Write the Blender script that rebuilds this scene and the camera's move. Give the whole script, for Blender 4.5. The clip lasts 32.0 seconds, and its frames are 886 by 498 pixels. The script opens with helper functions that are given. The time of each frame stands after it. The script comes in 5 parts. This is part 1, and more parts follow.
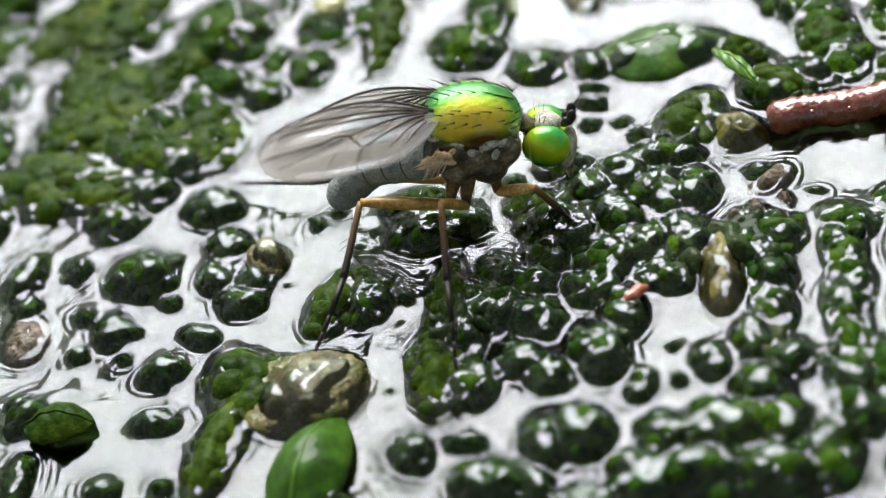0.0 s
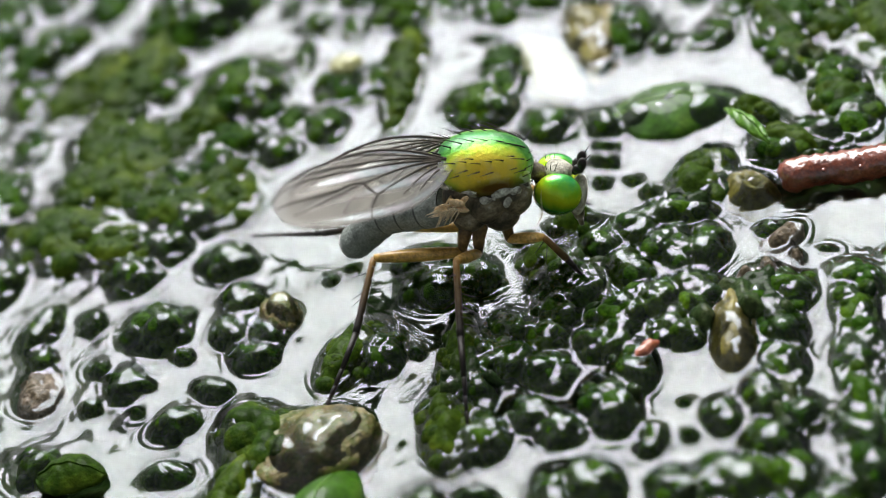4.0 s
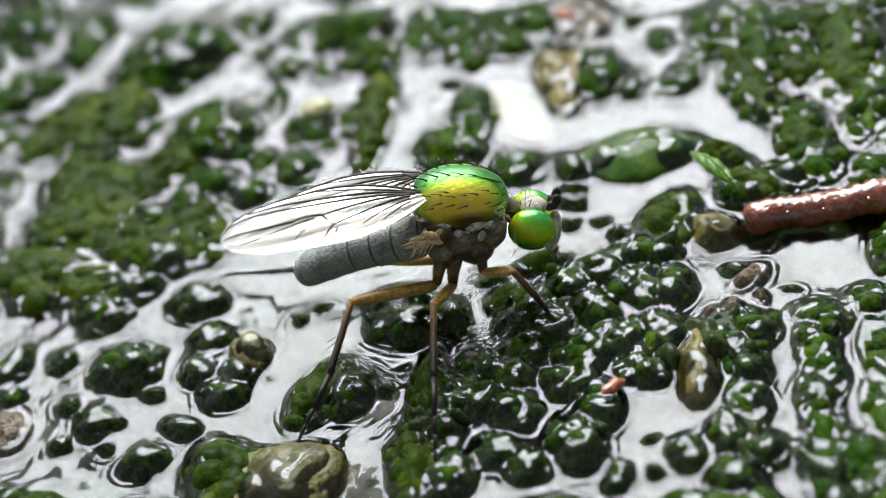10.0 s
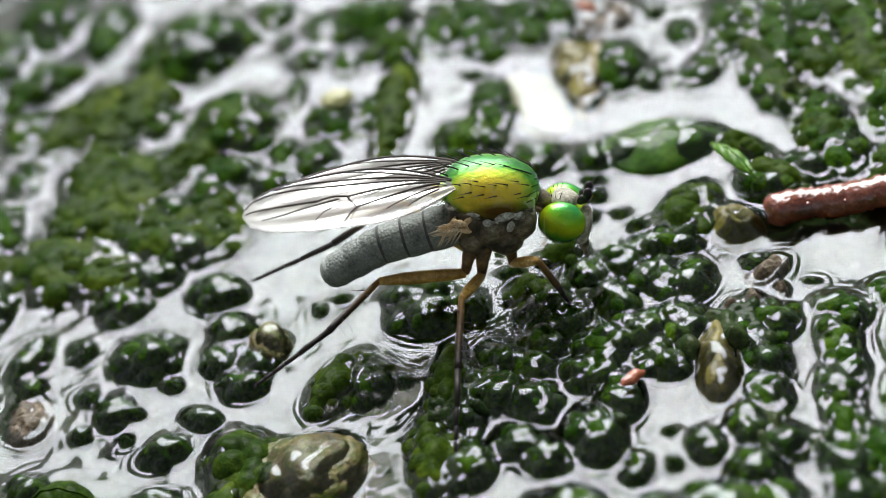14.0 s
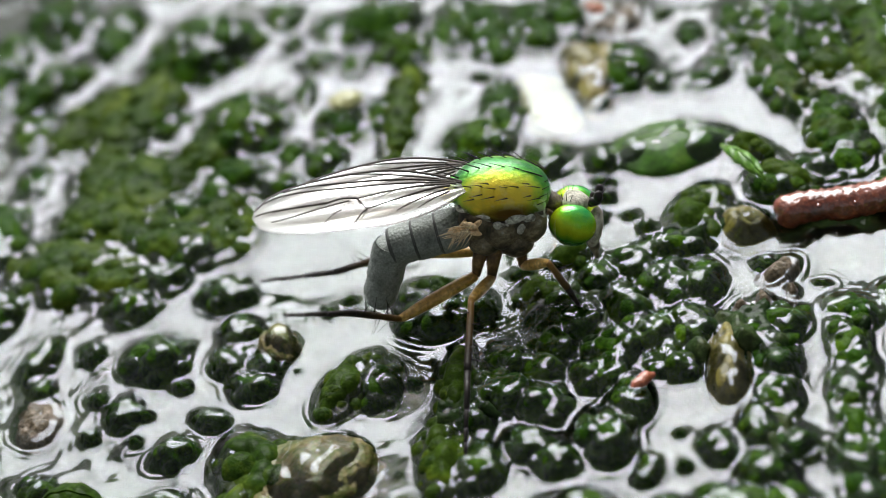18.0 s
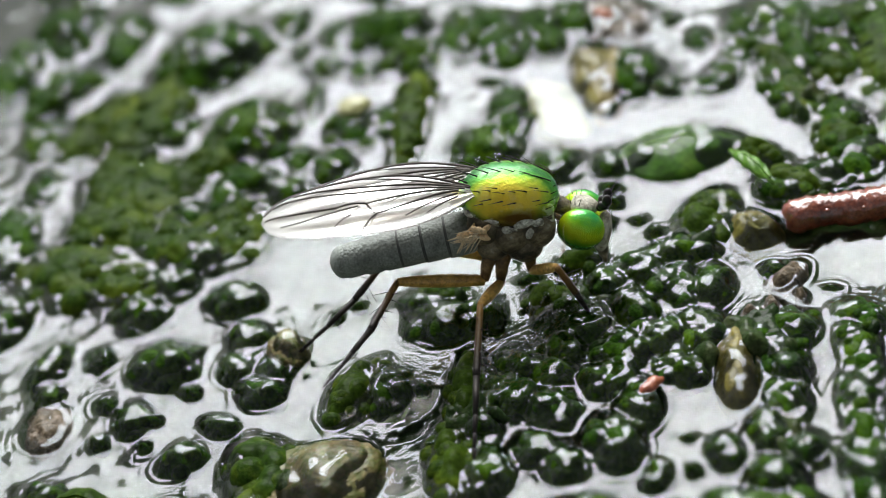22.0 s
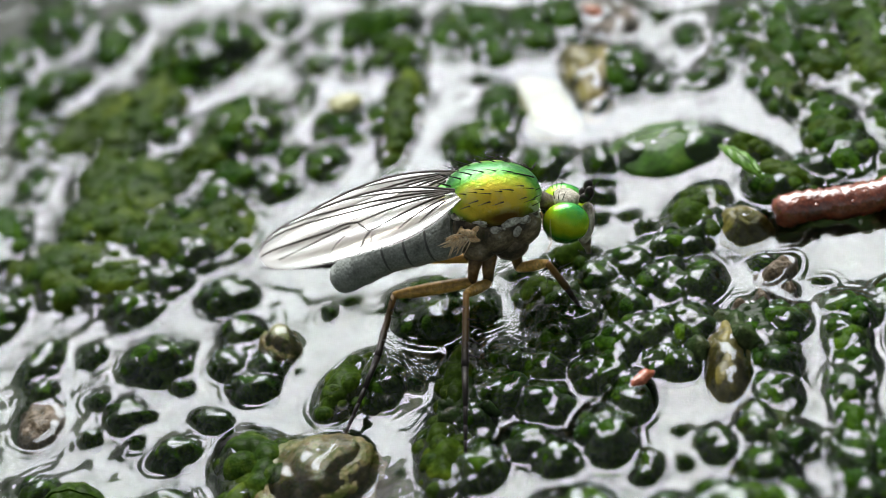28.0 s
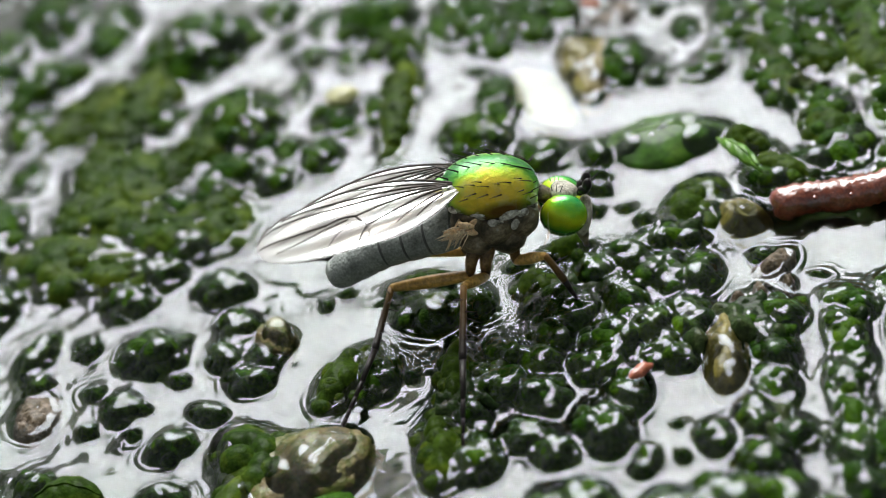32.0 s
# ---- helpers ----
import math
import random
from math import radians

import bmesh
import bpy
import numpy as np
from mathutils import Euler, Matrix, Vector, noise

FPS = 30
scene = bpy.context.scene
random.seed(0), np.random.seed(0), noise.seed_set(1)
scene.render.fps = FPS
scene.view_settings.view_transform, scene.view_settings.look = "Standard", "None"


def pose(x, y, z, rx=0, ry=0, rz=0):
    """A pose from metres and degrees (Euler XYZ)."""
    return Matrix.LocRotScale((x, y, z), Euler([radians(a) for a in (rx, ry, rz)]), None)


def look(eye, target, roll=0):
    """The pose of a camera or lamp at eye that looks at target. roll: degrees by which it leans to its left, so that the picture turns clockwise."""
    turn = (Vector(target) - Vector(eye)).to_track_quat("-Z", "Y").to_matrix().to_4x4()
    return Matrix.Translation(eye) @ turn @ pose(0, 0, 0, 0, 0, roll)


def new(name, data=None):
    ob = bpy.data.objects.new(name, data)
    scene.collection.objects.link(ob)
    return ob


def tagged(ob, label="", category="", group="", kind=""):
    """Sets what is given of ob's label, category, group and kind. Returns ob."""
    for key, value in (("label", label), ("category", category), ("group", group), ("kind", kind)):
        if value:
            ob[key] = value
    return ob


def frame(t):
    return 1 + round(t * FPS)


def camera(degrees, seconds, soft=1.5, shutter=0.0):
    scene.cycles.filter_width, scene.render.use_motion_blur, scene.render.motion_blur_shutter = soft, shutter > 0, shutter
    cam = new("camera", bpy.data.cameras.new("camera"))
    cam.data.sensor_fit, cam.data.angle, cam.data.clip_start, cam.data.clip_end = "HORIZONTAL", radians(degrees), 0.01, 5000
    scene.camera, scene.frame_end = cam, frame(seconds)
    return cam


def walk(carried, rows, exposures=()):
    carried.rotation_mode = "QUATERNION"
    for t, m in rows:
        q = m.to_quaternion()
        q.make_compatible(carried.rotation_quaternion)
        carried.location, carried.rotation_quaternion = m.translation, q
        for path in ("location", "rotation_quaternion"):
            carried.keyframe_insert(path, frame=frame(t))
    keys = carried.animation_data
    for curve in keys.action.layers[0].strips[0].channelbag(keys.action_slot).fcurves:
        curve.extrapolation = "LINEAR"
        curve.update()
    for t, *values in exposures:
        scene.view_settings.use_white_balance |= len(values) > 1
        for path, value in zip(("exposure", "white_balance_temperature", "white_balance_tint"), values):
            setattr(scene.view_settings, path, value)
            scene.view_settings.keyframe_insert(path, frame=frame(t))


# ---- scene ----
MM = 0.001
cam = camera(28.0, 32.0, soft=0.85)
cam.data.dof.use_dof, cam.data.dof.focus_distance, cam.data.dof.aperture_fstop = True, 35.8 * MM, 84.0
# t, eye in millimetres, yaw, pitch, roll in degrees
PATH = [
    (0.0, -0.179, -30.687, 23.727, 0.510, -40.674, -0.905),
    (0.5, -0.062, -30.661, 23.726, 0.610, -39.879, -0.891),
    (1.0, -0.046, -30.647, 23.774, 0.529, -39.268, -0.769),
    (1.5, -0.052, -30.681, 23.739, 0.369, -38.872, -0.640),
    (2.0, 0.018, -30.701, 23.732, 0.417, -38.822, -0.671),
    (2.5, 0.001, -30.710, 23.711, 0.529, -38.848, -0.679),
    (3.0, 0.020, -30.709, 23.753, 0.663, -38.916, -0.675),
    (3.5, -0.082, -30.827, 23.730, 1.210, -38.773, -0.957),
    (5.5, -0.059, -31.210, 23.526, 0.526, -38.007, -0.457),
    (6.0, -0.039, -31.252, 23.648, -0.068, -37.961, -0.087),
    (6.5, -0.055, -31.227, 23.710, -0.861, -37.914, 0.421),
    (7.0, -0.069, -31.277, 23.704, -1.124, -37.988, 0.557),
    (7.5, -0.047, -31.244, 23.728, -1.038, -37.766, 0.609),
    (8.0, -0.040, -31.345, 23.687, -0.537, -37.541, 0.370),
    (8.5, -0.049, -31.350, 23.685, -0.133, -37.320, 0.159),
    (9.0, -0.000, -31.391, 23.655, -0.001, -37.000, 0.000),
    (9.5, -0.071, -31.405, 23.622, -0.102, -36.891, 0.035),
    (10.0, -0.017, -31.429, 23.639, 0.018, -36.775, 0.037),
    (10.5, -0.058, -31.427, 23.648, 0.260, -36.489, 0.034),
    (11.0, -0.058, -31.434, 23.611, 0.583, -36.448, -0.225),
    (11.5, -0.074, -31.399, 23.640, 0.688, -36.545, -0.286),
    (12.0, -0.023, -31.459, 23.596, 0.834, -36.583, -0.431),
    (12.5, -0.032, -31.430, 23.589, 0.836, -36.722, -0.410),
    (13.0, -0.024, -31.434, 23.613, 0.901, -36.852, -0.407),
    (13.5, -0.102, -31.487, 23.586, 0.752, -36.887, -0.283),
    (14.0, -0.041, -31.438, 23.601, 0.766, -37.009, -0.348),
    (14.5, -0.062, -31.430, 23.580, 0.777, -36.930, -0.381),
    (16.5, -0.048, -31.424, 23.563, 0.896, -37.037, -0.423),
    (17.0, -0.115, -31.435, 23.559, 0.845, -36.997, -0.382),
    (17.5, -0.099, -31.408, 23.570, 0.851, -36.986, -0.345),
    (18.0, -0.087, -31.394, 23.553, 1.055, -36.931, -0.521),
    (18.5, -0.108, -31.394, 23.541, 1.253, -36.894, -0.657),
    (19.0, -0.093, -31.412, 23.526, 1.347, -36.828, -0.734),
    (19.5, -0.086, -31.414, 23.525, 1.360, -36.798, -0.745),
    (20.0, -0.043, -31.392, 23.580, 1.464, -36.752, -0.767),
    (20.5, -0.043, -31.394, 23.564, 1.371, -36.706, -0.792),
    (21.0, -0.026, -31.415, 23.542, 1.355, -36.678, -0.748),
    (21.5, -0.082, -31.413, 23.526, 1.332, -36.716, -0.729),
    (22.0, -0.089, -31.435, 23.523, 1.389, -36.688, -0.760),
    (22.5, -0.089, -31.460, 23.480, 1.317, -36.496, -0.693),
    (23.0, -0.052, -31.444, 23.543, 1.242, -36.429, -0.635),
    (23.5, -0.119, -31.417, 23.521, 0.921, -36.454, -0.437),
    (24.0, -0.129, -31.395, 23.615, 0.847, -36.608, -0.382),
    (24.5, -0.143, -31.408, 23.535, 0.699, -36.598, -0.350),
    (25.0, -0.084, -31.444, 23.560, 0.830, -36.672, -0.454),
    (25.5, -0.124, -31.471, 23.510, 1.190, -36.605, -0.605),
    (27.5, -0.180, -31.719, 23.412, 1.167, -36.390, -0.765),
    (28.0, -0.164, -31.666, 23.476, 0.896, -36.583, -0.552),
    (28.5, -0.199, -31.640, 23.453, 0.549, -36.591, -0.371),
    (29.0, -0.154, -31.622, 23.456, 0.528, -36.637, -0.311),
    (29.5, -0.176, -31.601, 23.464, 0.485, -36.635, -0.276),
    (30.0, -0.181, -31.633, 23.383, 0.604, -36.553, -0.347),
    (30.5, -0.234, -31.612, 23.424, 0.536, -36.691, -0.324),
    (31.0, -0.188, -31.588, 23.445, 0.659, -36.742, -0.419),
    (31.5, -0.132, -31.566, 23.408, 0.792, -36.767, -0.534),
    (32.0, -0.228, -31.591, 23.359, 0.666, -36.746, -0.422),
]


def held(x, y, z, yaw, pitch, roll):
    return pose(x * MM, y * MM, z * MM, 90 + pitch, 0, yaw) @ pose(0, 0, 0, 0, 0, roll)


walk(cam, [(t, held(*row)) for t, *row in PATH], exposures=[(0.0, 1.25 + 0.24), (1.0, 1.25 + 0.14), (3.5, 1.25 + 0.12), (7.0, 1.25 + 0.05), (9.0, 1.25), (32.0, 1.25)])

# ---- light: a bright overcast sky, brightest where the sun stands behind thin cloud ----
world = bpy.data.worlds.new("overcast_sky")
scene.world = world
world.use_nodes = True
wn, wl = world.node_tree.nodes, world.node_tree.links
SUN_UP, SUN_AT = 47, -17
sky = wn.new("ShaderNodeTexSky")
sky.sky_type, sky.sun_disc = "NISHITA", False
sky.sun_elevation, sky.sun_rotation = radians(SUN_UP), radians(SUN_AT)
sky.air_density, sky.dust_density = 1.0, 7.0
cloud = wn.new("ShaderNodeHueSaturation")
cloud.inputs["Saturation"].default_value = 0.25
wl.new(sky.outputs[0], cloud.inputs["Color"])
drift, thick, veil = wn.new("ShaderNodeTexNoise"), wn.new("ShaderNodeMapRange"), wn.new("ShaderNodeVectorMath")
drift.inputs["Scale"].default_value, drift.inputs["Detail"].default_value = 3.0, 5.0
thick.inputs[1].default_value, thick.inputs[2].default_value = 0.35, 0.7
thick.inputs[3].default_value, thick.inputs[4].default_value = 0.45, 2.2
veil.operation = "SCALE"
wl.new(drift.outputs[0], thick.inputs[0]), wl.new(thick.outputs[0], veil.inputs["Scale"])
wl.new(cloud.outputs[0], veil.inputs[0])
wl.new(veil.outputs[0], wn["Background"].inputs[0])
wn["Background"].inputs[1].default_value = 0.022
sun = new("sun", bpy.data.lights.new("sun", "SUN"))
sun.data.energy, sun.data.angle, sun.data.color = 1.72, radians(49), (0.97, 0.985, 1.0)
sun.matrix_world = look((math.sin(radians(SUN_AT)) * math.cos(radians(SUN_UP)), math.cos(radians(SUN_AT)) * math.cos(radians(SUN_UP)), math.sin(radians(SUN_UP))), (0, 0, 0))


# ---- materials ----
def nodes_of(name):
    m = bpy.data.materials.new(name)
    m.use_nodes = True
    return m, m.node_tree.nodes, m.node_tree.links


def texture(n, l, size, detail=4.0, rough=0.6, kind="ShaderNodeTexNoise", coord="Object"):
    """A noise or cell texture whose features are about size millimetres wide."""
    c = n.new("ShaderNodeTexCoord")
    t = n.new(kind)
    t.inputs["Scale"].default_value = 1000.0 / size
    if kind == "ShaderNodeTexNoise":
        t.inputs["Detail"].default_value, t.inputs["Roughness"].default_value = detail, rough
    l.new(c.outputs[coord], t.inputs["Vector"])
    return t


def ramp(n, l, fac, stops):
    r = n.new("ShaderNodeValToRGB")
    while len(r.color_ramp.elements) < len(stops):
        r.color_ramp.elements.new(0.5)
    for e, (p, c) in zip(r.color_ramp.elements, stops):
        e.position, e.color = p, (*c, 1)
    l.new(fac, r.inputs[0])
    return r


def surface(name, stops, size, rough=0.5, metal=0.0, coat=0.0, bump=0.0, bump_size=0.1, fine=None, vary=0.0, coat_rough=0.08, cells=False, spec=0.5, film=0.018):
    """Procedural paint: a coarse ramp, a fine grain over it, and relief."""
    m, n, l = nodes_of(name)
    b = n["Principled BSDF"]
    b.inputs["Roughness"].default_value, b.inputs["Metallic"].default_value = rough, metal
    b.inputs["Coat Weight"].default_value, b.inputs["Coat Roughness"].default_value = coat, coat_rough
    b.inputs["Coat IOR"].default_value = 2.0
    b.inputs["Specular IOR Level"].default_value = spec
    coarse = texture(n, l, size)
    r = ramp(n, l, coarse.outputs[0], stops)
    grain = texture(n, l, fine or size / 6, 3.0, 0.7)
    g = ramp(n, l, grain.outputs[0], [(0.3, (0.45, 0.45, 0.45)), (0.7, (1.35, 1.35, 1.35))])
    mix = n.new("ShaderNodeMix")
    mix.data_type, mix.blend_type = "RGBA", "MULTIPLY"
    mix.inputs[0].default_value = 0.8
    l.new(r.outputs[0], mix.inputs[6]), l.new(g.outputs[0], mix.inputs[7])
    out = mix.outputs[2]
    if vary:
        info = n.new("ShaderNodeObjectInfo")
        h = n.new("ShaderNodeHueSaturation")
        vr = n.new("ShaderNodeMapRange")
        vr.inputs[3].default_value, vr.inputs[4].default_value = 1 - vary, 1 + vary
        l.new(info.outputs["Random"], vr.inputs[0])
        l.new(vr.outputs[0], h.inputs["Value"]), l.new(out, h.inputs["Color"])
        hr = n.new("ShaderNodeMapRange")
        hr.inputs[3].default_value, hr.inputs[4].default_value = 0.5 + 0.05 * vary, 0.5 - 0.07 * vary
        l.new(info.outputs["Random"], hr.inputs[0])
        l.new(hr.outputs[0], h.inputs["Hue"])
        out = h.outputs[0]
    l.new(out, b.inputs["Base Color"])
    if bump:
        bt = texture(n, l, bump_size, 3.0, 0.65, "ShaderNodeTexVoronoi" if cells else "ShaderNodeTexNoise")
        bn = n.new("ShaderNodeBump")
        bn.inputs["Strength"].default_value, bn.inputs["Distance"].default_value = 1.0, bump * MM
        bn.invert = cells
        l.new(bt.outputs[0], bn.inputs["Height"])
        l.new(bn.outputs[0], b.inputs["Normal"])
    if coat:
        ct = texture(n, l, 0.3, 2.0, 0.5)
        cb = n.new("ShaderNodeBump")
        cb.inputs["Strength"].default_value, cb.inputs["Distance"].default_value = 1.0, film * MM
        l.new(ct.outputs[0], cb.inputs["Height"])
        l.new(cb.outputs[0], b.inputs["Coat Normal"])
    return m


MOSS = surface("wet_moss", [(0.3, (0.009, 0.028, 0.001)), (0.5, (0.03, 0.088, 0.003)), (0.72, (0.075, 0.175, 0.006))], 0.6, 0.6, coat=0.03, bump=0.022, bump_size=0.1, vary=0.22, coat_rough=0.04, cells=True, spec=0.05)
MAT_GREEN = surface("algae_mat", [(0.3, (0.014, 0.03, 0.002)), (0.5, (0.034, 0.075, 0.004)), (0.75, (0.12, 0.17, 0.012))], 0.9, 0.6, coat=0.03, bump=0.04, bump_size=0.16, vary=0.2, coat_rough=0.08, spec=0.05)
OCHRE = surface("ochre_algae", [(0.3, (0.06, 0.055, 0.005)), (0.5, (0.19, 0.16, 0.016)), (0.75, (0.34, 0.3, 0.05))], 0.8, 0.55, coat=0.15, bump=0.04, bump_size=0.14, vary=0.15)
GRIT = surface("brown_silt", [(0.3, (0.05, 0.04, 0.012)), (0.5, (0.14, 0.10, 0.05)), (0.75, (0.4, 0.32, 0.24))], 0.35, 0.6, coat=0.1, bump=0.08, bump_size=0.12, fine=0.06)
BED = surface("stream_bed", [(0.3, (0.006, 0.02, 0.003)), (0.5, (0.022, 0.05, 0.008)), (0.7, (0.055, 0.07, 0.02))], 1.1, 0.7, coat=0.1, bump=0.05, bump_size=0.16, fine=0.12, coat_rough=0.05, spec=0.1)
PEBBLE = surface("wet_pebble", [(0.3, (0.06, 0.055, 0.01)), (0.44, (0.2, 0.15, 0.045)), (0.52, (0.11, 0.14, 0.012)), (0.6, (0.26, 0.22, 0.07)), (0.78, (0.5, 0.42, 0.25))], 0.6, 0.5, coat=0.15, bump=0.07, bump_size=0.16, coat_rough=0.1)
# pale colour of the small whitish pebble, and of the glare painted under the water
PALE = surface("pale_pebble", [(0.3, (0.4, 0.4, 0.14)), (0.6, (0.6, 0.6, 0.26)), (0.8, (0.75, 0.74, 0.4))], 1.2, 0.4, coat=0.5, bump=0.02, bump_size=0.3)
BARK = surface("red_bark", [(0.3, (0.13, 0.024, 0.008)), (0.5, (0.3, 0.065, 0.025)), (0.75, (0.45, 0.14, 0.06))], 0.5, 0.4, coat=1.0, bump=0.06, bump_size=0.2, coat_rough=0.05, film=0.05)
LEAF = surface("leaf_green", [(0.3, (0.02, 0.055, 0.003)), (0.55, (0.05, 0.15, 0.005)), (0.8, (0.12, 0.22, 0.012))], 1.2, 0.5, coat=0.15, bump=0.02, bump_size=0.3, coat_rough=0.05, film=0.01, spec=0.2)
SHOOT = surface("shoot_green", [(0.3, (0.07, 0.22, 0.006)), (0.7, (0.17, 0.38, 0.015))], 0.5, 0.45, coat=0.15, bump=0.01, bump_size=0.1)
RUST = surface("orange_crumb", [(0.3, (0.3, 0.06, 0.015)), (0.7, (0.6, 0.16, 0.05))], 0.2, 0.5, coat=0.7, bump=0.03, bump_size=0.08)


def water_material():
    m, n, l = nodes_of("clear_water")
    n.remove(n["Principled BSDF"])
    clear, gloss, mix, fres = n.new("ShaderNodeBsdfTransparent"), n.new("ShaderNodeBsdfGlossy"), n.new("ShaderNodeMixShader"), n.new("ShaderNodeFresnel")
    clear.inputs[0].default_value = (0.94, 0.97, 0.92, 1)
    gloss.inputs[0].default_value, gloss.inputs["Roughness"].default_value = (0.95, 0.98, 1.0, 1), 0.045
    fres.inputs[0].default_value = 1.58
    t = texture(n, l, 1.2, 0.6, 0.4)
    t.inputs["Distortion"].default_value = 1.6
    bn = n.new("ShaderNodeBump")
    bn.inputs["Strength"].default_value, bn.inputs["Distance"].default_value = 1.0, 0.02 * MM
    l.new(t.outputs[0], bn.inputs["Height"])
    l.new(bn.outputs[0], gloss.inputs["Normal"])
    l.new(bn.outputs[0], fres.inputs["Normal"])
    l.new(fres.outputs[0], mix.inputs[0]), l.new(clear.outputs[0], mix.inputs[1]), l.new(gloss.outputs[0], mix.inputs[2])
    l.new(mix.outputs[0], n["Material Output"].inputs[0])
    return m


WATER = water_material()


# ---- mesh helpers: all lengths in millimetres ----
def link_mesh(name, verts, faces, material, parent=None, label="", smooth=True, at=None):
    me = bpy.data.meshes.new(name)
    me.from_pydata([tuple(v) for v in np.asarray(verts, float) * MM], [], [tuple(int(i) for i in q) for q in faces])
    me.materials.append(material)
    if smooth:
        me.polygons.foreach_set("use_smooth", [True] * len(me.polygons))
    me.update()
    ob = new(name, me)
    if parent:
        ob.parent = parent
    if at is not None:
        ob.matrix_basis = at
    if label:
        ob["label"] = label
    return ob


def at_mm(x, y, z, rx=0, ry=0, rz=0):
    return pose(x * MM, y * MM, z * MM, rx, ry, rz)


def grid_faces(nu, nv, closed=False):
    """Quads of a grid of nu rows of nv points; closed: each row is a ring."""
    i, j = np.meshgrid(np.arange(nu - 1), np.arange(nv if closed else nv - 1), indexing="ij")
    k = (j + 1) % nv
    return np.stack([i * nv + j, i * nv + k, (i + 1) * nv + k, (i + 1) * nv + j], -1).reshape(-1, 4)


def tube(points, radii, sides=8, squash=1.0, caps=True):
    """Verts and faces of a round bar along points, thickness by radii."""
    p = np.asarray(points, float)
    d = np.gradient(p, axis=0)
    d /= np.linalg.norm(d, axis=1)[:, None] + 1e-12
    ref = np.array([0, 0, 1.0]) if abs(d[0][2]) < 0.9 else np.array([0, 1.0, 0])
    a = np.cross(d, ref)
    a /= np.linalg.norm(a, axis=1)[:, None]
    b = np.cross(a, d)
    th = np.linspace(0, 2 * np.pi, sides, endpoint=False)
    r = np.asarray(radii, float)[:, None, None]
    v = p[:, None] + r * (np.cos(th)[None, :, None] * a[:, None] + squash * np.sin(th)[None, :, None] * b[:, None])
    faces = [tuple(q) for q in grid_faces(len(p), sides, True)]
    if caps:
        faces += [tuple(range(sides))[::-1], tuple(range((len(p) - 1) * sides, len(p) * sides))]
    return v.reshape(-1, 3), faces


def ball(rx, ry, rz, nu=14, nv=20, centre=(0, 0, 0)):
    th = np.linspace(0.02, np.pi - 0.02, nu)
    ph = np.linspace(0, 2 * np.pi, nv, endpoint=False)
    v = np.stack([rx * np.cos(th)[:, None] + 0 * ph[None], ry * np.sin(th)[:, None] * np.cos(ph)[None], rz * np.sin(th)[:, None] * np.sin(ph)[None]], -1)
    faces = [tuple(q) for q in grid_faces(nu, nv, True)] + [tuple(range(nv))[::-1], tuple(range((nu - 1) * nv, nu * nv))]
    return v.reshape(-1, 3) + np.asarray(centre), faces


def joined(*pieces):
    v, f, n = [], [], 0
    for pv, pf in pieces:
        v.append(np.asarray(pv)), f.extend(tuple(i + n for i in q) for q in pf)
        n += len(pv)
    return np.concatenate(v), f


def waves(x, y, seed, size, count=14):
    """Smooth random relief of about unit height, features of about size."""
    rng = np.random.RandomState(seed)
    out = np.zeros_like(x)
    for _ in range(count):
        k = 2 * np.pi / (size * rng.uniform(0.7, 1.8))
        a, p = rng.uniform(0, 2 * np.pi), rng.uniform(0, 2 * np.pi)
        out += np.sin(k * (x * np.cos(a) + y * np.sin(a)) + p)
    return out / np.sqrt(count)


LEAN = 11.31  # the ground rises towards positive x, and levels off far away


def slope(x):
    return 30.0 * np.tanh(x / 150.0)


def on_ground(x, y, z, turn):
    return at_mm(x, y, z + float(slope(x)), 0, -LEAN, 0) @ pose(0, 0, 0, 0, 0, turn)


KNOBS = []  # every bead on a clump: x, y, height of its middle, radius, flatness
MOUNDS = []  # every clump that breaks the water: x, y, half length, half width, turn, how far the water climbs, its height


def bead_mesh(seed, material):
    """A knobbly bead of moss, one millimetre in radius before it is scaled."""
    v, f = ball(1, 1, 1, 13, 18)
    v = v[:, [1, 2, 0]]
    lump = 1 + 0.07 * waves(v[:, 0] + v[:, 2], v[:, 1] - v[:, 2], seed, 1.3, 7) + 0.02 * waves(v[:, 0] - v[:, 2], v[:, 1], seed + 3, 0.35, 7)
    ob = link_mesh("bead", v * lump[:, None], f, material)
    me = ob.data
    bpy.data.objects.remove(ob)
    return me


BEADS = {m.name: [bead_mesh(k, m) for k in range(60, 66)] for m in (MOSS, MAT_GREEN, OCHRE, GRIT)}


